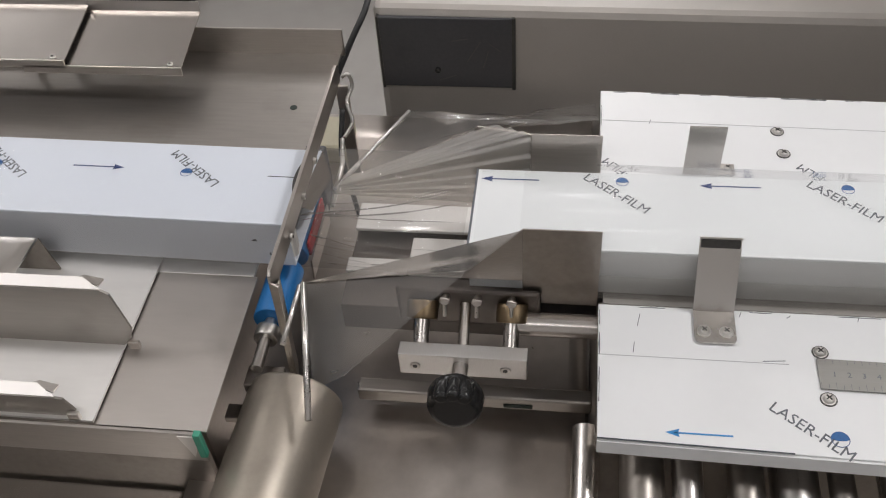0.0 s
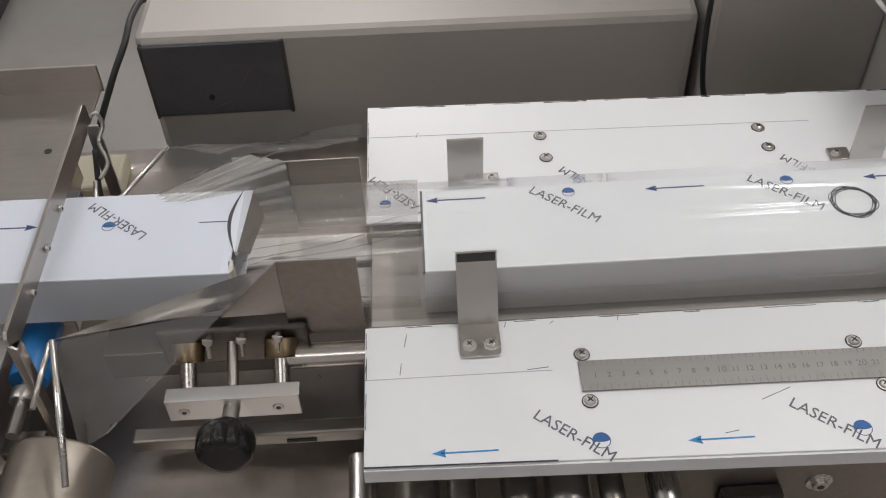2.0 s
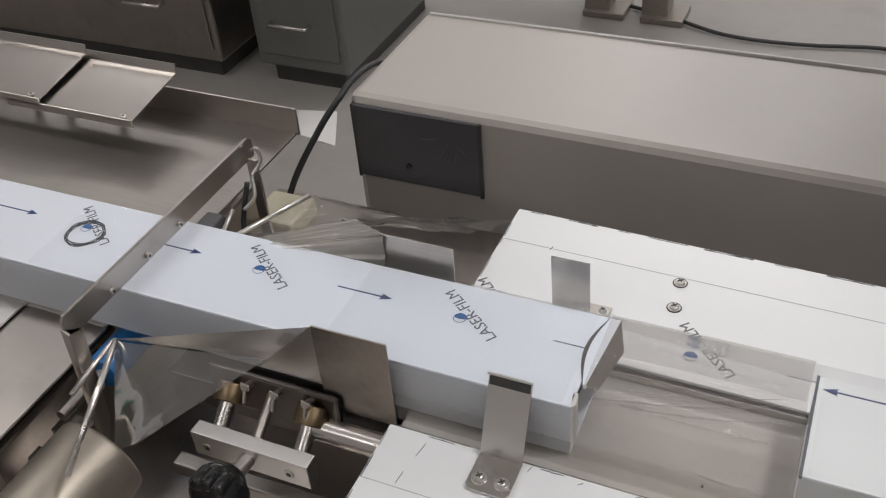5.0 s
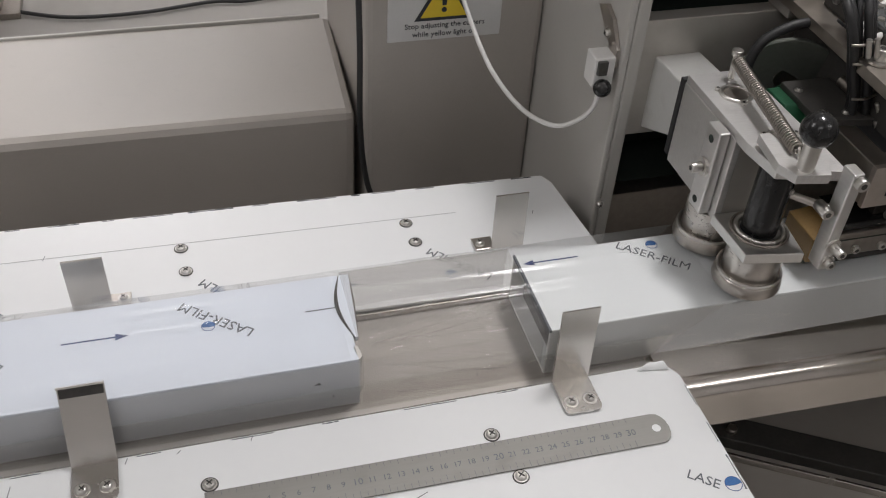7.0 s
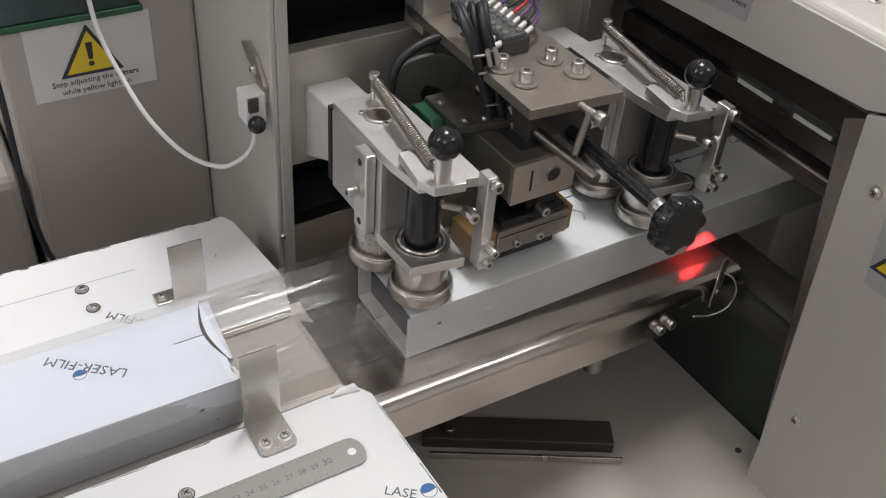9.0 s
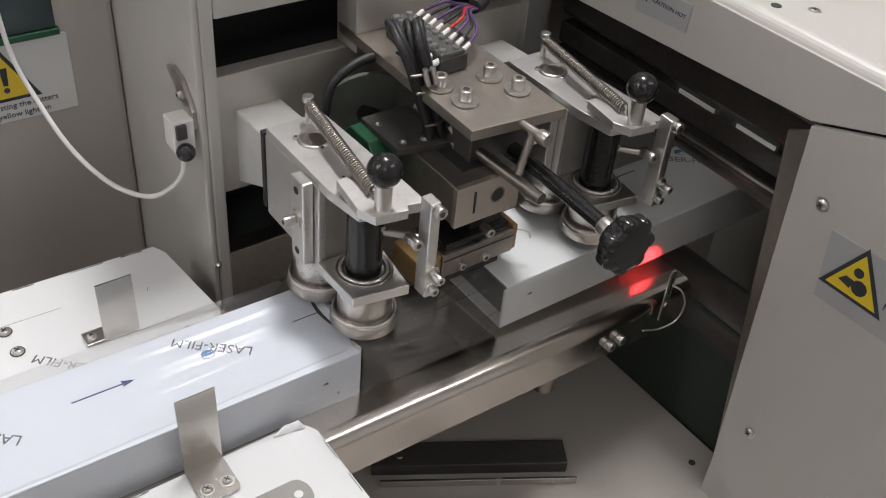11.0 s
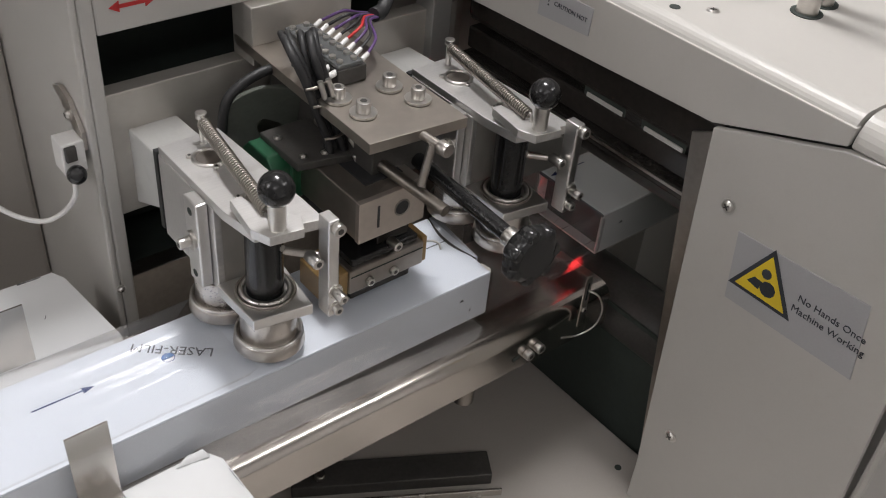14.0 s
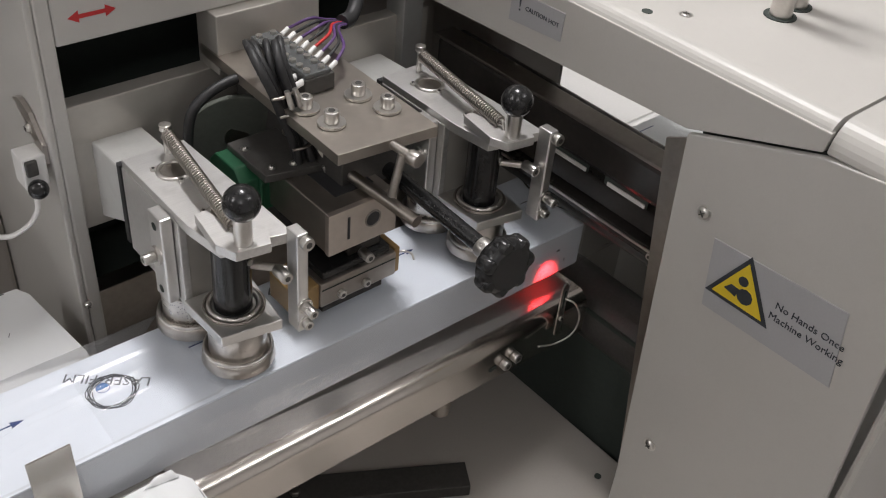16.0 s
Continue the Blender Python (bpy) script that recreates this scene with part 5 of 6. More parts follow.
def terminal():
    t = thing("terminal_block", (0.71, 0.16, 1.052), "black terminal strip with white ferrules and dark wires", "terminal block")
    part("strip", bm_box(0.690, 0.717, 0.098, 0.176, 1.052, 1.0655, 0.001), MATT, t)
    part("cover", bm_box(0.691, 0.714, 0.099, 0.175, 1.0655, 1.0690, 0.0008), TERM, t, "smoky clear plastic terminal cover")
    for i in range(8):
        y = 0.104 + i * 0.0094
        for x in (0.6955, 0.7085):
            part("clamp_screw", bm_cyl((x, y, 1.069), (x, y, 1.0712), 0.0027, None, 12), PLATED, t)
        part("ferrule", bm_cyl((0.716, y, 1.066), (0.724, y + 0.003, 1.068), 0.0020, None, 12), WHITE, t)
        part("wire", bm_tube([(0.724, y + 0.003, 1.068), (0.740, y * 0.7 + 0.046, 1.072 + 0.0006 * i), (0.757, 0.150 + 0.0025 * i, 1.070), (0.775, 0.158 + 0.001 * i, 1.066)], 0.0013, 6), (PURPLE, RUBBER, PURPLE, INK_R, RUBBER, PURPLE, RUBBER, PURPLE)[i], t)
    for i in range(3):
        y = 0.102 + i * 0.0094
        part("ferrule", bm_cyl((0.691, y, 1.063), (0.680, y - 0.001, 1.061), 0.0026, None, 12), WHITE, t)
        part("wire", bm_tube([(0.680, y - 0.001, 1.061), (0.672, y, 1.062), (0.666, y + 0.004, 1.066)], 0.0013, 6), RUBBER, t)
    part("sleeve", bm_tube([(0.768, 0.160, 1.068), (0.782, 0.166, 1.068), (0.795, 0.176, 1.080), (0.800, 0.185, 1.11), (0.800, 0.190, 1.16)], 0.0062, 10), RUBBER, t)


terminal()


def harness():
    w = thing("wire_harness", (0.68, 0.1, 0.99), "bundle of black sleeved wires hanging over the sealing head", "cable bundle")
    for i, (dx, dy, r) in enumerate(((0, 0, 0.0034), (0.006, 0.005, 0.0030), (0.002, 0.008, 0.0026))):
        part("sleeve", bm_tube([(0.672 + dx, 0.140 + dy, 1.074), (0.656 + dx, 0.118 + dy, 1.093), (0.651 + dx, 0.098 + dy, 1.088), (0.657 + dx, 0.090 + dy, 1.068), (0.666 + dx, 0.089 + dy, 1.041), (0.675 + dx * 0.9, 0.087 + dy, 1.013), (0.674 + dx * 0.7, 0.085 + dy, 0.990), (0.665 + dx * 0.5, 0.084 + dy, 0.972)], r), RUBBER, w)
    for i, (dx, dy, r) in enumerate(((0, 0, 0.0034), (0.006, 0.004, 0.0030), (-0.004, 0.006, 0.0026))):
        part("sleeve", bm_tube([(0.688 + dx, 0.135 + dy, 1.074), (0.674 + dx, 0.112 + dy, 1.094), (0.667 + dx, 0.095 + dy, 1.084), (0.674 + dx, 0.089 + dy, 1.054), (0.682 + dx, 0.086 + dy, 1.023), (0.687 + dx * 0.7, 0.084 + dy, 0.998), (0.680 + dx * 0.5, 0.088 + dy, 0.975)], r), RUBBER, w)
    for z, x, y in ((1.066, 0.665, 0.091), (1.050, 0.671, 0.090), (1.020, 0.680, 0.088), (1.000, 0.682, 0.087)):
        part("tie", bm_tube([(x - 0.011, y - 0.004, z), (x - 0.002, y - 0.007, z + 0.001), (x + 0.010, y - 0.004, z + 0.002)], 0.0012, 6), STEEL_D, w)
    for dx in (0, 0.007):
        part("ferrule", bm_cyl((0.664 + dx, 0.083, 1.072), (0.667 + dx, 0.081, 1.058), 0.0022, None, 10), PLATED, w)
    part("lug", bm_tube([(0.688, 0.078, 1.018), (0.695, 0.074, 1.004), (0.700, 0.072, 0.996), (0.694, 0.071, 0.993), (0.690, 0.074, 1.004)], 0.0018, 8), PLATED, w)
    part("loop", bm_tube([(0.693, 0.158, 1.045), (0.660, 0.158, 1.046), (0.635, 0.158, 1.037), (0.625, 0.158, 1.024), (0.621, 0.158, 1.0), (0.620, 0.165, 0.97)], 0.0042), RUBBER, w)


harness()
mot = thing("drive_motor", (0.66, 0.18, 0.94), "dark drive wheel with a green enamelled motor behind", "motor")
part("drive_wheel", bm_cyl((0.668, 0.1655, 0.990), (0.6695, 0.1695, 0.991), 0.042, None, 56, 0.0008), SLATE, mot)
part("motor_body", bm_prism([(0.104, 0.958), (0.104, 0.990), (0.112, 1.000), (0.140, 1.000), (0.150, 0.990), (0.150, 0.958)], "x", 0.634, 0.668, 0.0015), GREEN, mot)
part("motor_flange", bm_prism([(0.101, 0.955), (0.101, 0.992), (0.110, 1.003), (0.142, 1.003), (0.152, 0.992), (0.152, 0.955)], "x", 0.650, 0.654, 0.001), GREEN, mot)
part("motor_hub", bm_cyl((0.6675, 0.1640, 0.990), (0.668, 0.1660, 0.990), 0.010, None, 24), STEEL_D, mot)


# ---- optical sensor at the end of the rail ----
def sensor():
    s = thing("photo_sensor", (0.8830, -0.0300, 0.8040), "slotted steel sensor tab with thin wire and red light", "sensor")
    part("tab", bm_prism([(0.876, 0.806), (0.884, 0.806), (0.884, 0.862), (0.882, 0.866), (0.878, 0.866), (0.876, 0.862)], "y", -0.033, -0.0315), STEEL, s)
    part("slot", bm_box(0.8790, 0.8810, -0.0334, -0.0326, 0.838, 0.858), DEEP_SHADE, s)
    bolt(s, (0.8800, -0.0330, 0.8260), (0, -1, 0), 0.003, 0.002)
    part("wire", bm_tube([(0.8800, -0.0340, 0.8500), (0.8860, -0.0420, 0.8460), (0.8920, -0.0450, 0.8290), (0.8860, -0.0450, 0.8120), (0.8700, -0.0400, 0.8040), (0.8530, -0.0350, 0.8060)], 0.0009), PLATED, s)
    lamp = bpy.data.lights.new("sensor_beam", "SPOT")
    lamp.energy, lamp.color, lamp.spot_size, lamp.spot_blend, lamp.shadow_soft_size = 0.8, (1, 0.03, 0.035), radians(48), 1.0, 0.002
    ob = new("sensor_beam", lamp)
    ob.matrix_world = look((0.886, -0.024, 0.872), (0.896, 0.016, 0.836))


sensor()


# ---- end sealing housing ----
def end_housing():
    c = thing("end_sealing_housing", (1.1, 0.0, 0.0), "large pale beige end sealing housing with warning labels", "machine housing")
    part("door", bm_prism([(-0.112, 1.066), (-0.212, 1.100), (-0.285, 1.108), (-0.300, 1.09), (-0.312, 0.70), (-0.312, 0.0), (-0.135, 0.0), (-0.133, 0.708)], "x", 0.878, 0.884, 0.001), PAINT_L, c)
    part("hood_face", bm_prism([(0.40, 1.046), (0.40, 1.116), (-0.213, 1.118), (-0.211, 1.103), (-0.110, 1.069)], "x", 0.878, 0.884, 0.001), PAINT_L, c)
    n = 8
    arc = [(0.878 + 0.014 * (1 - math.cos(i * math.pi / 2 / n)), 1.112 + 0.014 * math.sin(i * math.pi / 2 / n)) for i in range(n + 1)]
    part("hood_top", bm_prism(arc + [(1.13, 1.126), (1.13, 1.120), (0.894, 1.120), (0.884, 1.110)], "y", -0.2115, 0.40), PAINT_L, c)
    part("near_cover", bm_prism([(0.884, 1.100)] + [(0.879 + 0.02 * (1 - math.cos(i * math.pi / 2 / n)), 1.104 + 0.021 * math.sin(i * math.pi / 2 / n)) for i in range(n + 1)] + [(1.7, 1.125), (1.7, 1.1)], "y", -0.312, -0.2135), PAINT_L, c)
    part("front_panel", bm_box(0.884, 1.7, -0.318, -0.310, 0.0, 1.10, 0.004), PAINT_L, c)
    part("side_strip", bm_prism([(-0.112, 1.060), (-0.092, 1.050), (-0.130, 0.712), (-0.134, 0.705)], "x", 0.884, 0.887), STEEL_D, c)
    part("inner_wall", bm_box(1.60, 1.606, -0.31, 0.395, 0.0, 1.11), PAINT_L, c)
    # Dark side sheet painted for the deep shade inside the housing.
    part("inner_shade_sheet", bm_sheet([(0.9, -0.132, 0.66), (1.5, -0.132, 0.66), (1.5, -0.112, 1.06), (0.9, -0.112, 1.06)], 0.002), DEEP_SHADE, c)
    part("lower_roller", bm_cyl((0.965, -0.10, 0.780), (0.965, 0.16, 0.780), 0.034, None, 36), MATT, c)
    # Dark upright sheet added where only deep shade lies below the jaw.
    part("lower_shade_sheet", bm_box(0.935, 0.939, -0.13, 0.195, 0.40, 0.80), DEEP_SHADE, c)
    part("exit_bed", bm_box(1.11, 1.59, -0.02, 0.36, 0.834, 0.840, 0.001), WHITE, c, "white exit plate beyond the jaw")
    part("exit_shield", bm_box(0.985, 0.989, 0.104, 0.34, 0.90, 1.115, 0.001), PAINT, c)
    part("exit_seam", bm_box(1.11, 1.59, 0.150, 0.156, 0.8400, 0.8440, 0.001), WHITE, c)
    bolt(c, (1.155, 0.135, 0.840), (0, 0, 1), 0.006, 0.004)
    part("back_wall", bm_box(0.884, 1.7, 0.395, 0.40, 0.0, 1.12), PAINT_L, c)
    screw(c, (0.878, -0.143, 1.014), (-1, 0, 0), 0.005)
    screw(c, (0.878, -0.158, 0.769), (-1, 0, 0), 0.005)
    # labels
    side = pose(0, 0, 0, 90, 0, -90)
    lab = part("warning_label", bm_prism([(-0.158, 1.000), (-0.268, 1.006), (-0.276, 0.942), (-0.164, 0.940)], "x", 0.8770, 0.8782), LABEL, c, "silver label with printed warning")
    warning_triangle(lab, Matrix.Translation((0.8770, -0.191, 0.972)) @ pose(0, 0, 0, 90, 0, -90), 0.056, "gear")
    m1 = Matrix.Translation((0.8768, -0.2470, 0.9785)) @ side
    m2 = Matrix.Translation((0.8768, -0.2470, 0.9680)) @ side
    part("lettering", merged(bm_text("No H" + "ands Once", 0.0084, m1), bm_text("Machine Working", 0.0084, m2)), INK, lab)
    hot = part("hot_label", bm_prism([(0.078, 1.078), (0.020, 1.082), (0.019, 1.106), (0.077, 1.104)], "x", 0.8770, 0.8782), LABEL, c, "grey label with a heat warning")
    part("lettering", merged(bm_text("CAUTION HOT", 0.0054, Matrix.Translation((0.8768, 0.042, 1.094)) @ side), bm_text("!", 0.014, Matrix.Translation((0.8768, 0.067, 1.094)) @ side)), INK, hot)
    for x, y in ((0.900, -0.039), (0.893, -0.006)):
        part("hole", bm_cyl((x, y, 1.1255), (x, y, 1.1265), 0.0042), DEEP_SHADE, c)
    screw(c, (0.922, -0.058, 1.126), (0, 0, 1), 0.0042, 0.001)
    for x, y in ((0.985, -0.098), (1.012, -0.094)):
        part("rod_hole", bm_cyl((x, y, 1.1256), (x, y, 1.1268), 0.0125), DEEP_SHADE, c)
        part("lift_rod", bm_cyl((x, y, 1.10), (x, y, 1.30), 0.0085, None, 24), STEEL_X, c)
    tl = part("top_label", bm_box(0.955, 1.000, -0.045, 0.0, 1.126, 1.1266), LABEL_W, c)
    part("label_print", merged(*[bm_box(0.960, 0.990, -0.038 + i * 0.008, -0.035 + i * 0.008, 1.1266, 1.1269) for i in range(3)]), INK_G, tl)


end_housing()


def jaw():
    j = thing("sealing_jaw", (0.93, 0.05, 0.95), "black cross sealing jaw with slotted face and bars", "sealing jaw")
    part("face", bm_box(0.910, 0.945, -0.105, 0.20, 1.016, 1.054, 0.006), GLOSS_B, j)
    part("ledge", bm_box(0.914, 0.940, -0.105, 0.20, 0.985, 1.007, 0.002), GLOSS_B, j, "glossy black ledge")
    for y in (0.020, -0.047):
        part("slot", bm_box(0.9152, 0.9165, y - 0.024, y + 0.024, 1.0070, 1.0160, 0.0005), DEEP_SHADE, j)
        part("slot_edge", bm_box(0.9140, 0.9156, y - 0.022, y + 0.020, 1.0072, 1.0112, 0.0004), PALE, j)
    part("upper_bar", bm_box(0.906, 0.930, -0.105, 0.20, 1.0545, 1.058, 0.001), STEEL_D, j)
    part("lower_bar", bm_box(0.906, 0.925, -0.105, 0.20, 0.972, 0.982, 0.0015), GLOSS_B, j)
    part("edge_strip", bm_box(0.9050, 0.9062, -0.105, 0.20, 0.978, 0.9805), STEEL, j)
    part("heater_bar", bm_cyl((0.922, -0.105, 0.960), (0.922, 0.20, 0.960), 0.007, None, 20), MATT, j)
    bolt(j, (0.916, -0.085, 1.020), (-1, 0, 0), 0.0032, 0.002)
    bolt(j, (0.906, -0.092, 0.976), (-1, 0, 0), 0.0032, 0.003)
    return j


jaw_top = jaw()

# ---- far background ----
def steel_cabinet(x0, x1, y, label, dark, m, hz):
    c = thing("drawer_cabinet", ((x0 + x1) / 2, y + 0.3, 0), label, "cabinet", "far steel cabinets")
    part("body", bm_box(x0, x1, y, y + 0.6, 0.06, 0.80, 0.008), dark, c)
    part("plinth", bm_box(x0 + 0.03, x1 - 0.03, y + 0.03, y + 0.57, 0.0, 0.06), MATT, c)
    part("drawer_front", bm_box(x0 + 0.02, x1 - 0.02, y - 0.006, y, 0.10, 0.76, 0.003), dark, c)
    part("handle", bm_tube([(m - 0.06, y - 0.006, hz), (m - 0.06, y - 0.03, hz), (m + 0.06, y - 0.03, hz), (m + 0.06, y - 0.006, hz)], 0.005, 8, False), STEEL_X, c)


steel_cabinet(-2.60, -1.43, 1.66, "dark steel drawer cabinet on the workshop floor", STEEL_D, -1.65, 0.229)
steel_cabinet(-1.32, -1.03, 1.69, "grey steel drawer cabinet with a bar handle", CAB, -1.19, 0.203)
solid("paper_sheet", bm_prism([(-1.167, 1.571), (-1.03, 1.6), (-0.953, 1.444), (-1.098, 1.47)], "z", 0.0005, 0.002), WHITE, "white paper sheet lying on the workshop floor", "paper")
bench = thing("steel_stand", (-0.45, 2.4, 0), "steel stand with two square legs on the floor", "stand")
for lx in (-0.52, -0.34):
    part("leg", bm_box(lx - 0.04, lx + 0.04, 2.36, 2.44, 0, 0.8, 0.004), STEEL_D, bench)
    part("foot", bm_box(lx - 0.04, lx + 0.09, 2.34, 2.46, 0, 0.02, 0.003), STEEL_D, bench)
part("top", bm_box(-0.6, -0.2, 2.2, 2.7, 0.8, 0.84, 0.004), STEEL_D, bench)
solid("floor_cable", bm_tube([(-0.62, 2.48, 0.010), (-0.454, 2.433, 0.010), (-0.3, 2.386, 0.010), (-0.117, 2.311, 0.010), (0.089, 2.307, 0.010), (0.293, 2.343, 0.010), (0.417, 2.335, 0.010), (0.7, 2.40, 0.010)], 0.006), RUBBER, "black cable lying on the workshop floor", "cable")


# ---- cartons and film between them ----
CZ0, CZ1 = 0.8420, 0.8890
CY0, CY1 = 0.0165, 0.1075
LONG = 1.0


def carton(name_label, front, CY0, CY1, coat):
    """A long flat carton; front: its open end faces ahead, else behind. Its base is at the open end."""
    s = -1 if front else 1
    c = thing("carton", (0, 0.057, CZ0), name_label, "carton", "cartons on the conveyor")
    x0, x1 = (-LONG, 0.0) if front else (0.0, LONG)
    t = 0.0018
    part("top", bm_box(x0, x1, CY0, CY1, CZ1 - t, CZ1, 0.0008), coat, c)
    part("bottom", bm_box(x0, x1, CY0, CY1, CZ0, CZ0 + t, 0.0005), coat, c)
    part("near_side", bm_box(x0, x1, CY0, CY0 + t, CZ0 + t, CZ1 - t), coat, c)
    part("far_side", bm_box(x0, x1, CY1 - t, CY1, CZ0 + t, CZ1 - t), coat, c)
    if front:
        # Dark sheet stands in for the shade inside the open end.
        part("end_shade", bm_sheet([(-0.010, CY0 + 0.004, CZ0 + 0.003), (-0.010, CY1 - 0.004, CZ0 + 0.003), (-0.010, CY1 - 0.004, CZ1 - 0.006), (-0.010, CY0 + 0.004, CZ1 - 0.006)], 0.0015), PANEL, c, "dark sheet painted for the shade inside the carton end")
        arc = [i / 12 for i in range(13)]
        def bow(s, k):
            return (0.001 - 0.0085 * math.sin(math.pi * s) * k, CY0 + 0.022 + (CY1 - CY0 - 0.023) * s)
        gap_edge = [bow(s, 1.0) for s in arc]
        flap_edge = [(x + 0.0026 * math.sin(math.pi * s) + 0.0004, y) for s, (x, y) in zip(arc, [bow(s, 1.0) for s in arc])]
        part("flap_gap", bm_prism(gap_edge + flap_edge[::-1], "z", CZ1 - 0.001, CZ1 + 0.0003), MATT, c)
        part("end_flap", bm_prism(flap_edge + [(0.0035 + 0.0055 * s, CY0 + 0.022 + (CY1 - CY0 - 0.023) * s) for s in arc[::-1]], "z", CZ1 - 0.004, CZ1 + 0.0004), coat, c, "bowed white end flap standing open")
        part("flap_fold", bm_sheet([(0.0035, CY0 + 0.022, CZ1), (0.0090, CY1 - 0.001, CZ1), (0.0130, CY1 - 0.004, CZ0 + 0.020), (0.0060, CY0 + 0.045, CZ0 + 0.020)], 0.0008), FLAP_IN, c, "dull brown inside of the end flap")
        part("corner_tear", bm_prism([(0, CY0), (0.003, CY0 + 0.004), (0.001, CY0 + 0.014), (-0.002, CY0 + 0.012)], "z", CZ0 + 0.01, CZ1), CARTON_IN, c)
    else:
        # Dark stand-in for the shaded inside at this end too.
        part("end_shade", bm_box(0.012, 0.0135, CY0 + t, CY1 - t, CZ0 + t, CZ1 - t), PANEL, c, "dark sheet painted for the shade inside the carton end")
        part("edge_shadow", bm_box(-0.0006, 0.0012, CY0 - 0.0002, CY1 + 0.0002, CZ1 - 0.002, CZ1 + 0.0002), INK_G, c)
    side_skin = wrinkle(31 if front else 32, 0.0005, 9, 3)
    part("film_skin", bm_sheet([(x0, CY0 - 0.0012, CZ0), (x1, CY0 - 0.0012, CZ0), (x1, CY0 - 0.0012, CZ1), (x0, CY0 - 0.0012, CZ1)], 0, 80, 12, lambda u, v: abs(side_skin(u, v))), FILM_W, c, "glossy clear film drawn over the side")
    if not front:
        top_skin = wrinkle(33, 0.0010, 2, 3)
        part("film_skin", bm_sheet([(0.004, CY0 + 0.001, CZ1 + 0.0008), (0.5, CY0 + 0.001, CZ1 + 0.0008), (0.5, CY1 - 0.001, CZ1 + 0.0008), (0.004, CY1 - 0.001, CZ1 + 0.0008)], 0, 60, 50, lambda u, v: abs(top_skin(u, v))), FILM, c, "glossy clear film drawn over the top")
    z = CZ1 + 0.0001
    if front:
        part("print_line", bm_box(-0.030, -0.004, 0.0716, 0.0724, z - 0.0001, z + 0.0001), INK, c)
        for k in range(6):
            a = -0.157 - 0.1715 * k
            if a - 0.05 > -LONG:
                print_arrow(c, a - 0.046, a, 0.0745, z, INK_N)
                print_dot(c, a + 0.056, 0.072, z)
                print_word(c, a + 0.062, 0.078, z, 142)
    else:
        for k in range(6):
            a = 0.004 + 0.1735 * k
            print_arrow(c, a + 0.047, a, 0.0925, z, INK_N)
            if a + 0.15 < LONG:
                print_dot(c, a + 0.113, 0.094, z)
                print_word(c, a + 0.108, 0.080, z, -38)
    rx = -0.441 if front else 0.333
    for i in range(6):
        part("pen_ring", bm_tube([(rx + (0.0163 + 0.0013 * math.sin(3 * a + 1.7 * i)) * math.cos(a) + 0.0005 * i, 0.066 + (0.0158 + 0.0016 * math.cos(2 * a + 2.3 * i)) * math.sin(a) - 0.0003 * i, z) for a in [k * 2 * math.pi / 24 for k in range(25)]], 0.0004, 4, False), INK, c)
    part("side_tick", bm_prism([(0.03 * s - 0.003, 0.8690), (0.03 * s + 0.002, 0.8685), (0.03 * s + 0.001, 0.8712), (0.03 * s - 0.001, 0.8705)], "y", CY0 - 0.0003, CY0), INK, c)
    part("side_tick", bm_box(0.055 * -s if not front else -0.02, (0.055 * -s if not front else -0.02) + 0.0012, CY0 - 0.0003, CY0, 0.853, 0.856), INK_G, c)
    return c


carton_a = carton("long white film-coated carton with blue arrows, flap open", True, 0.0165, 0.1075, CARTON)
carton_b = carton("long white film-coated carton with printed film marks", False, 0.0170, 0.1040, CARTON_B)
GAP = 0.142


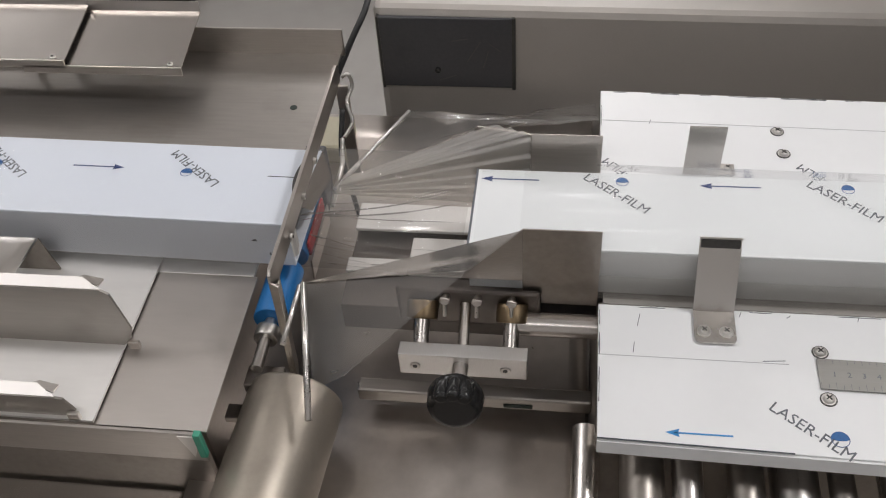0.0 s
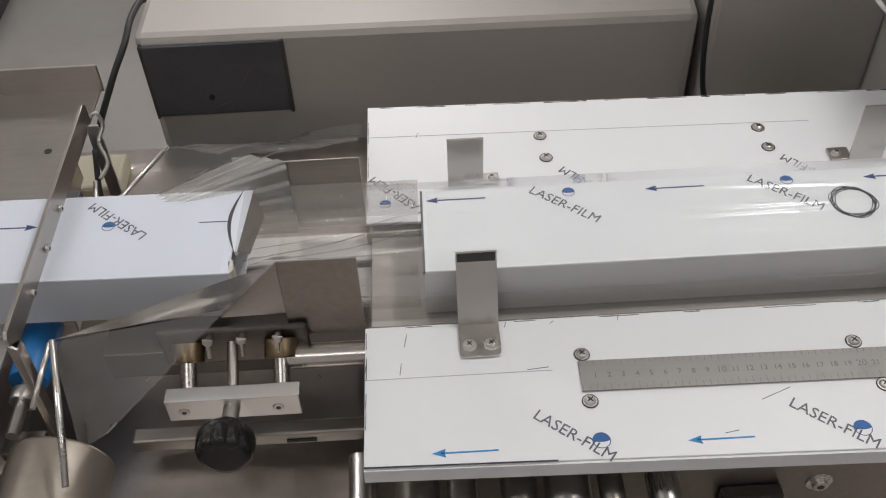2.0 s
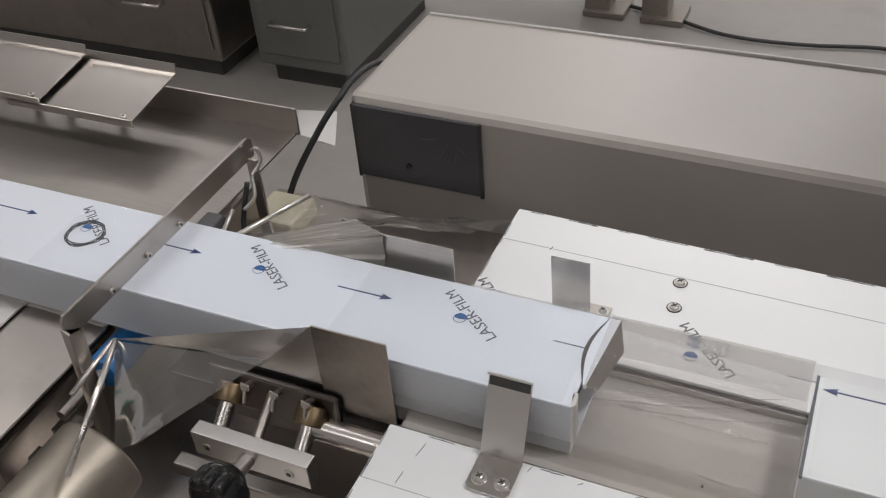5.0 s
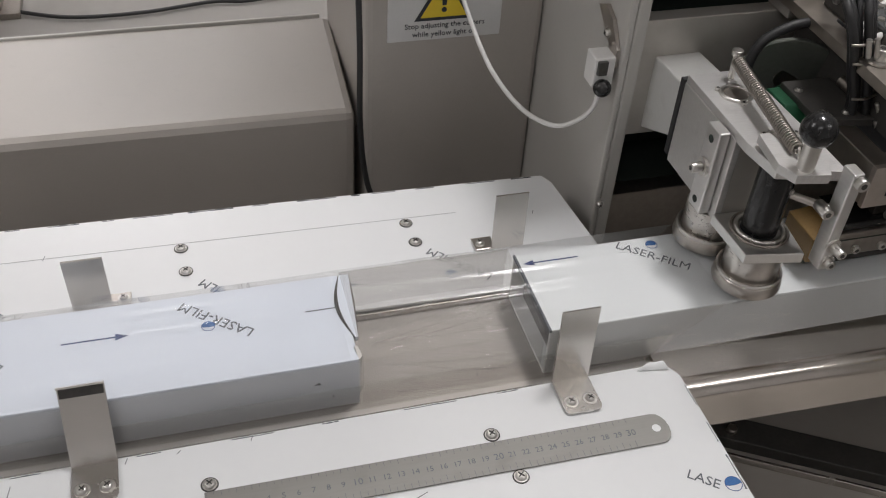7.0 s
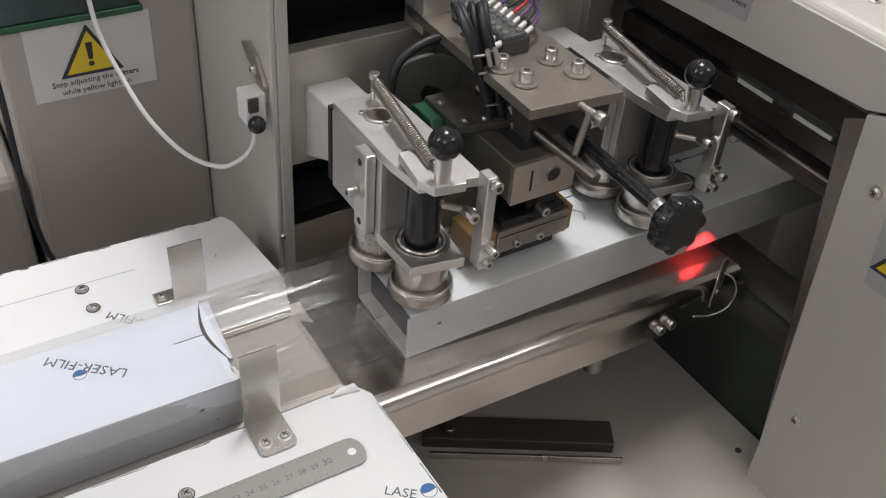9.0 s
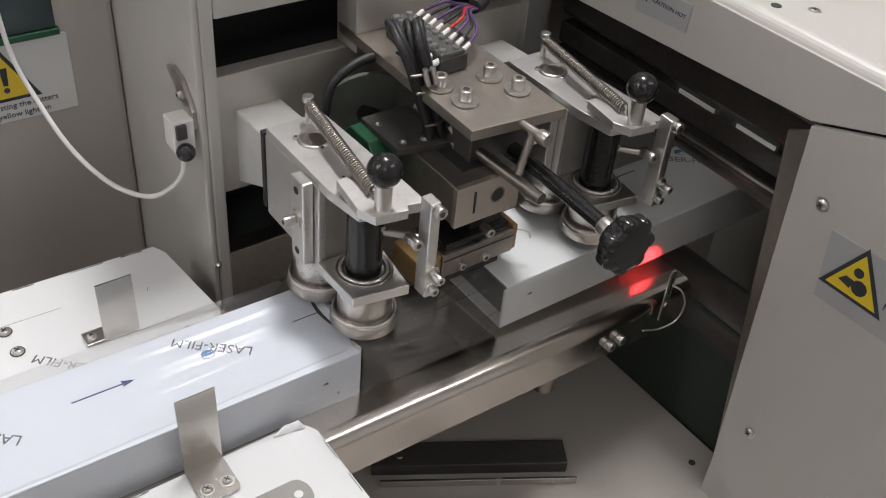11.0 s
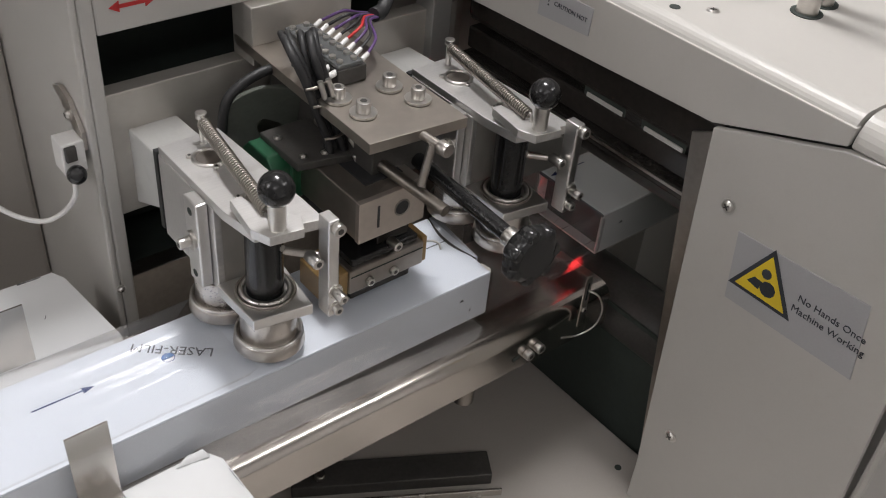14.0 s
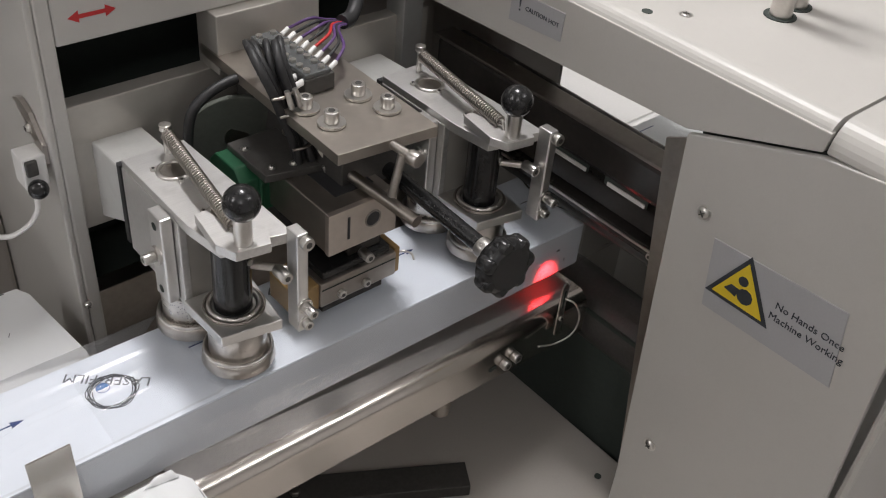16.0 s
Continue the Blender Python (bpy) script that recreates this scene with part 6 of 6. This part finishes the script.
def gap_sleeve():
    """The film tube over the gap: base at the trailing carton's open end."""
    g = thing("film_sleeve", (0, 0.057, CZ0), "crumpled clear film sleeve spanning between two cartons", "plastic film")
    y0, y1, z0, z1 = CY0 - 0.001, CY1 + 0.002, CZ0, CZ1 + 0.001
    def taut(seed, amp, lines, hollow):
        """Long drawn folds from one carton's end to the next, on a slightly hollow sheet."""
        w = wrinkle(seed, amp * 0.35, 1.2, 3.0)
        def f(u, v):
            h = sum(k * math.exp(-((v - a - (b - a) * u) / r) ** 2) for a, b, k, r in lines)
            return (amp * h + w(u, v)) * min(1, 8 * u, 8 * (1 - u)) - hollow * math.sin(math.pi * u) * math.sin(math.pi * v)
        return f
    near = ((0.98, 0.30, 1.0, 0.020), (0.72, 0.42, 0.8, 0.018), (0.55, 0.12, 0.7, 0.016), (0.90, 0.66, 0.9, 0.014), (0.30, 0.05, 0.6, 0.020), (0.15, 0.55, 0.5, 0.016))
    over = ((0.06, 0.52, 1.0, 0.016), (0.02, 0.36, 0.9, 0.013), (0.20, 0.58, 0.7, 0.015), (0.45, 0.62, 0.6, 0.018), (0.80, 0.66, 0.7, 0.016), (0.10, 0.12, 0.8, 0.014), (0.95, 0.80, 0.5, 0.014))
    part("near_side", bm_sheet([(0.002, y0, z0), (GAP - 0.001, y0, z0), (GAP - 0.001, y0, z1), (0.002, y0, z1)], 0, 40, 70, taut(11, 0.0022, near, -0.007)), FILM_G, g)
    part("far_side", bm_sheet([(0.002, y1, z0), (GAP - 0.001, y1, z0), (GAP - 0.001, y1, z1), (0.002, y1, z1)], 0, 30, 30, taut(12, 0.0015, near, 0.004)), FILM_G, g)
    part("top", bm_sheet([(0.002, y0, z1), (GAP - 0.001, y0, z1), (GAP - 0.001, y1, z1), (0.002, y1, z1)], 0, 44, 120, taut(13, 0.0040, over, 0.006)), FILM_G, g)
    skin = wrinkle(17, 0.0012, 1.4, 9)
    part("wrapped_top", bm_sheet([(-0.46, y0 + 0.001, z1 + 0.0008), (-0.006, y0 + 0.001, z1 + 0.0008), (-0.006, y1 - 0.003, z1 + 0.0008), (-0.46, y1 - 0.003, z1 + 0.0008)], 0, 70, 50, lambda u, v: abs(skin(u, v))), FILM, g)
    return g


sleeve = gap_sleeve()


def over_film():
    """The sleeve drawn tight over the cartons on the guide plates."""
    f = thing("film_wrap", (0.28, 0.057, 0.85), "tight glossy clear film wrapped over the cartons", "plastic film")
    part("bottom", bm_sheet([(0.004, CY0 - 0.010, CZ0 - 0.0007), (0.50, CY0 - 0.010, CZ0 - 0.0007), (0.50, CY1 + 0.004, CZ0 - 0.0007), (0.004, CY1 + 0.004, CZ0 - 0.0007)], 0, 4, 2), FILM_H, f)
    w = wrinkle(21, 0.0003, 2.2, 6)
    folds = ((0.60, 0.50, 0.0020, 0.030), (0.42, 0.47, 0.0014, 0.022), (0.84, 0.70, 0.0012, 0.026), (0.22, 0.34, 0.0008, 0.024))
    def drawn(u, v):
        return w(u, v) + sum(k * math.exp(-((v - a - (b - a) * u - 0.012 * math.sin(9 * u + 20 * a)) / r) ** 2) * min(1, 5 * u) for a, b, k, r in folds)
    part("top", bm_sheet([(-0.062, CY0 - 0.003, CZ1 + 0.0028), (0.565, CY0 - 0.003, CZ1 + 0.0028), (0.555, CY1 + 0.004, CZ1 + 0.0028), (-0.062, CY1 + 0.006, CZ1 + 0.0028)], 0, 60, 120, drawn), FILM, f)
    part("far_slope", bm_sheet([(-0.004, CY1 + 0.006, CZ1 + 0.0028), (0.56, CY1 + 0.004, CZ1 + 0.0028), (0.53, 0.118, 0.853), (-0.004, 0.150, 0.853)], 0, 60, 8, wrinkle(23, 0.0012, 4, 3)), FILM, f)
    part("near_side", bm_sheet([(-0.004, CY0 - 0.0035, CZ0), (0.50, CY0 - 0.0035, CZ0), (0.56, CY0 - 0.003, CZ1 + 0.0028), (-0.004, CY0 - 0.003, CZ1 + 0.0028)], 0, 60, 8, wrinkle(22, 0.0006, 12, 4)), FILM_W, f)
    # Tinted film strip imitates the guide plate's reflection along the carton side.
    part("reflection_strip", bm_sheet([(-0.004, CY0 - 0.0045, CZ0), (0.50, CY0 - 0.0045, CZ0), (0.52, CY0 - 0.0045, CZ0 + 0.026), (-0.004, CY0 - 0.0045, CZ0 + 0.027)], 0, 60, 6, wrinkle(24, 0.0005, 9, 2)), FILM_D, f)


over_film()


def motions():
    walk(jaw_top, [(t, pose(0.93, 0.05, 0.95 + dz)) for t, dz in ((0.0, 0.0), (14.5, 0.0), (15.03, 0.0), (15.1, -0.014), (15.3, -0.046), (15.4, -0.05), (15.6, -0.05), (16.0, -0.05))])
    walk(carton_b, [(t, pose(-0.2430 + 0.0738 * t + GAP, 0.057 + dy, CZ0)) for t, dy in ((0.0, 0.002), (4.0, 0.001), (6.5, 0.0), (9.0, -0.004), (12.0, -0.009), (16.0, -0.010))])
    drift = ((0.0, 0.0155, -1.0), (1.0, 0.0135, -1.0), (2.0, 0.0115, -1.0), (4.0, 0.0085, -0.4), (5.5, 0.0060, 0.2), (6.5, 0.0035, 0.0), (8.0, 0.0, -0.5), (10.0, -0.007, -0.8), (12.0, -0.011, -1.0), (16.0, -0.0135, -1.0))
    for ob in (carton_a, sleeve):
        walk(ob, [(t, pose(-0.2450 + 0.0738 * t, 0.057 + dy, CZ0, 0, 0, a)) for t, dy, a in drift])


motions()
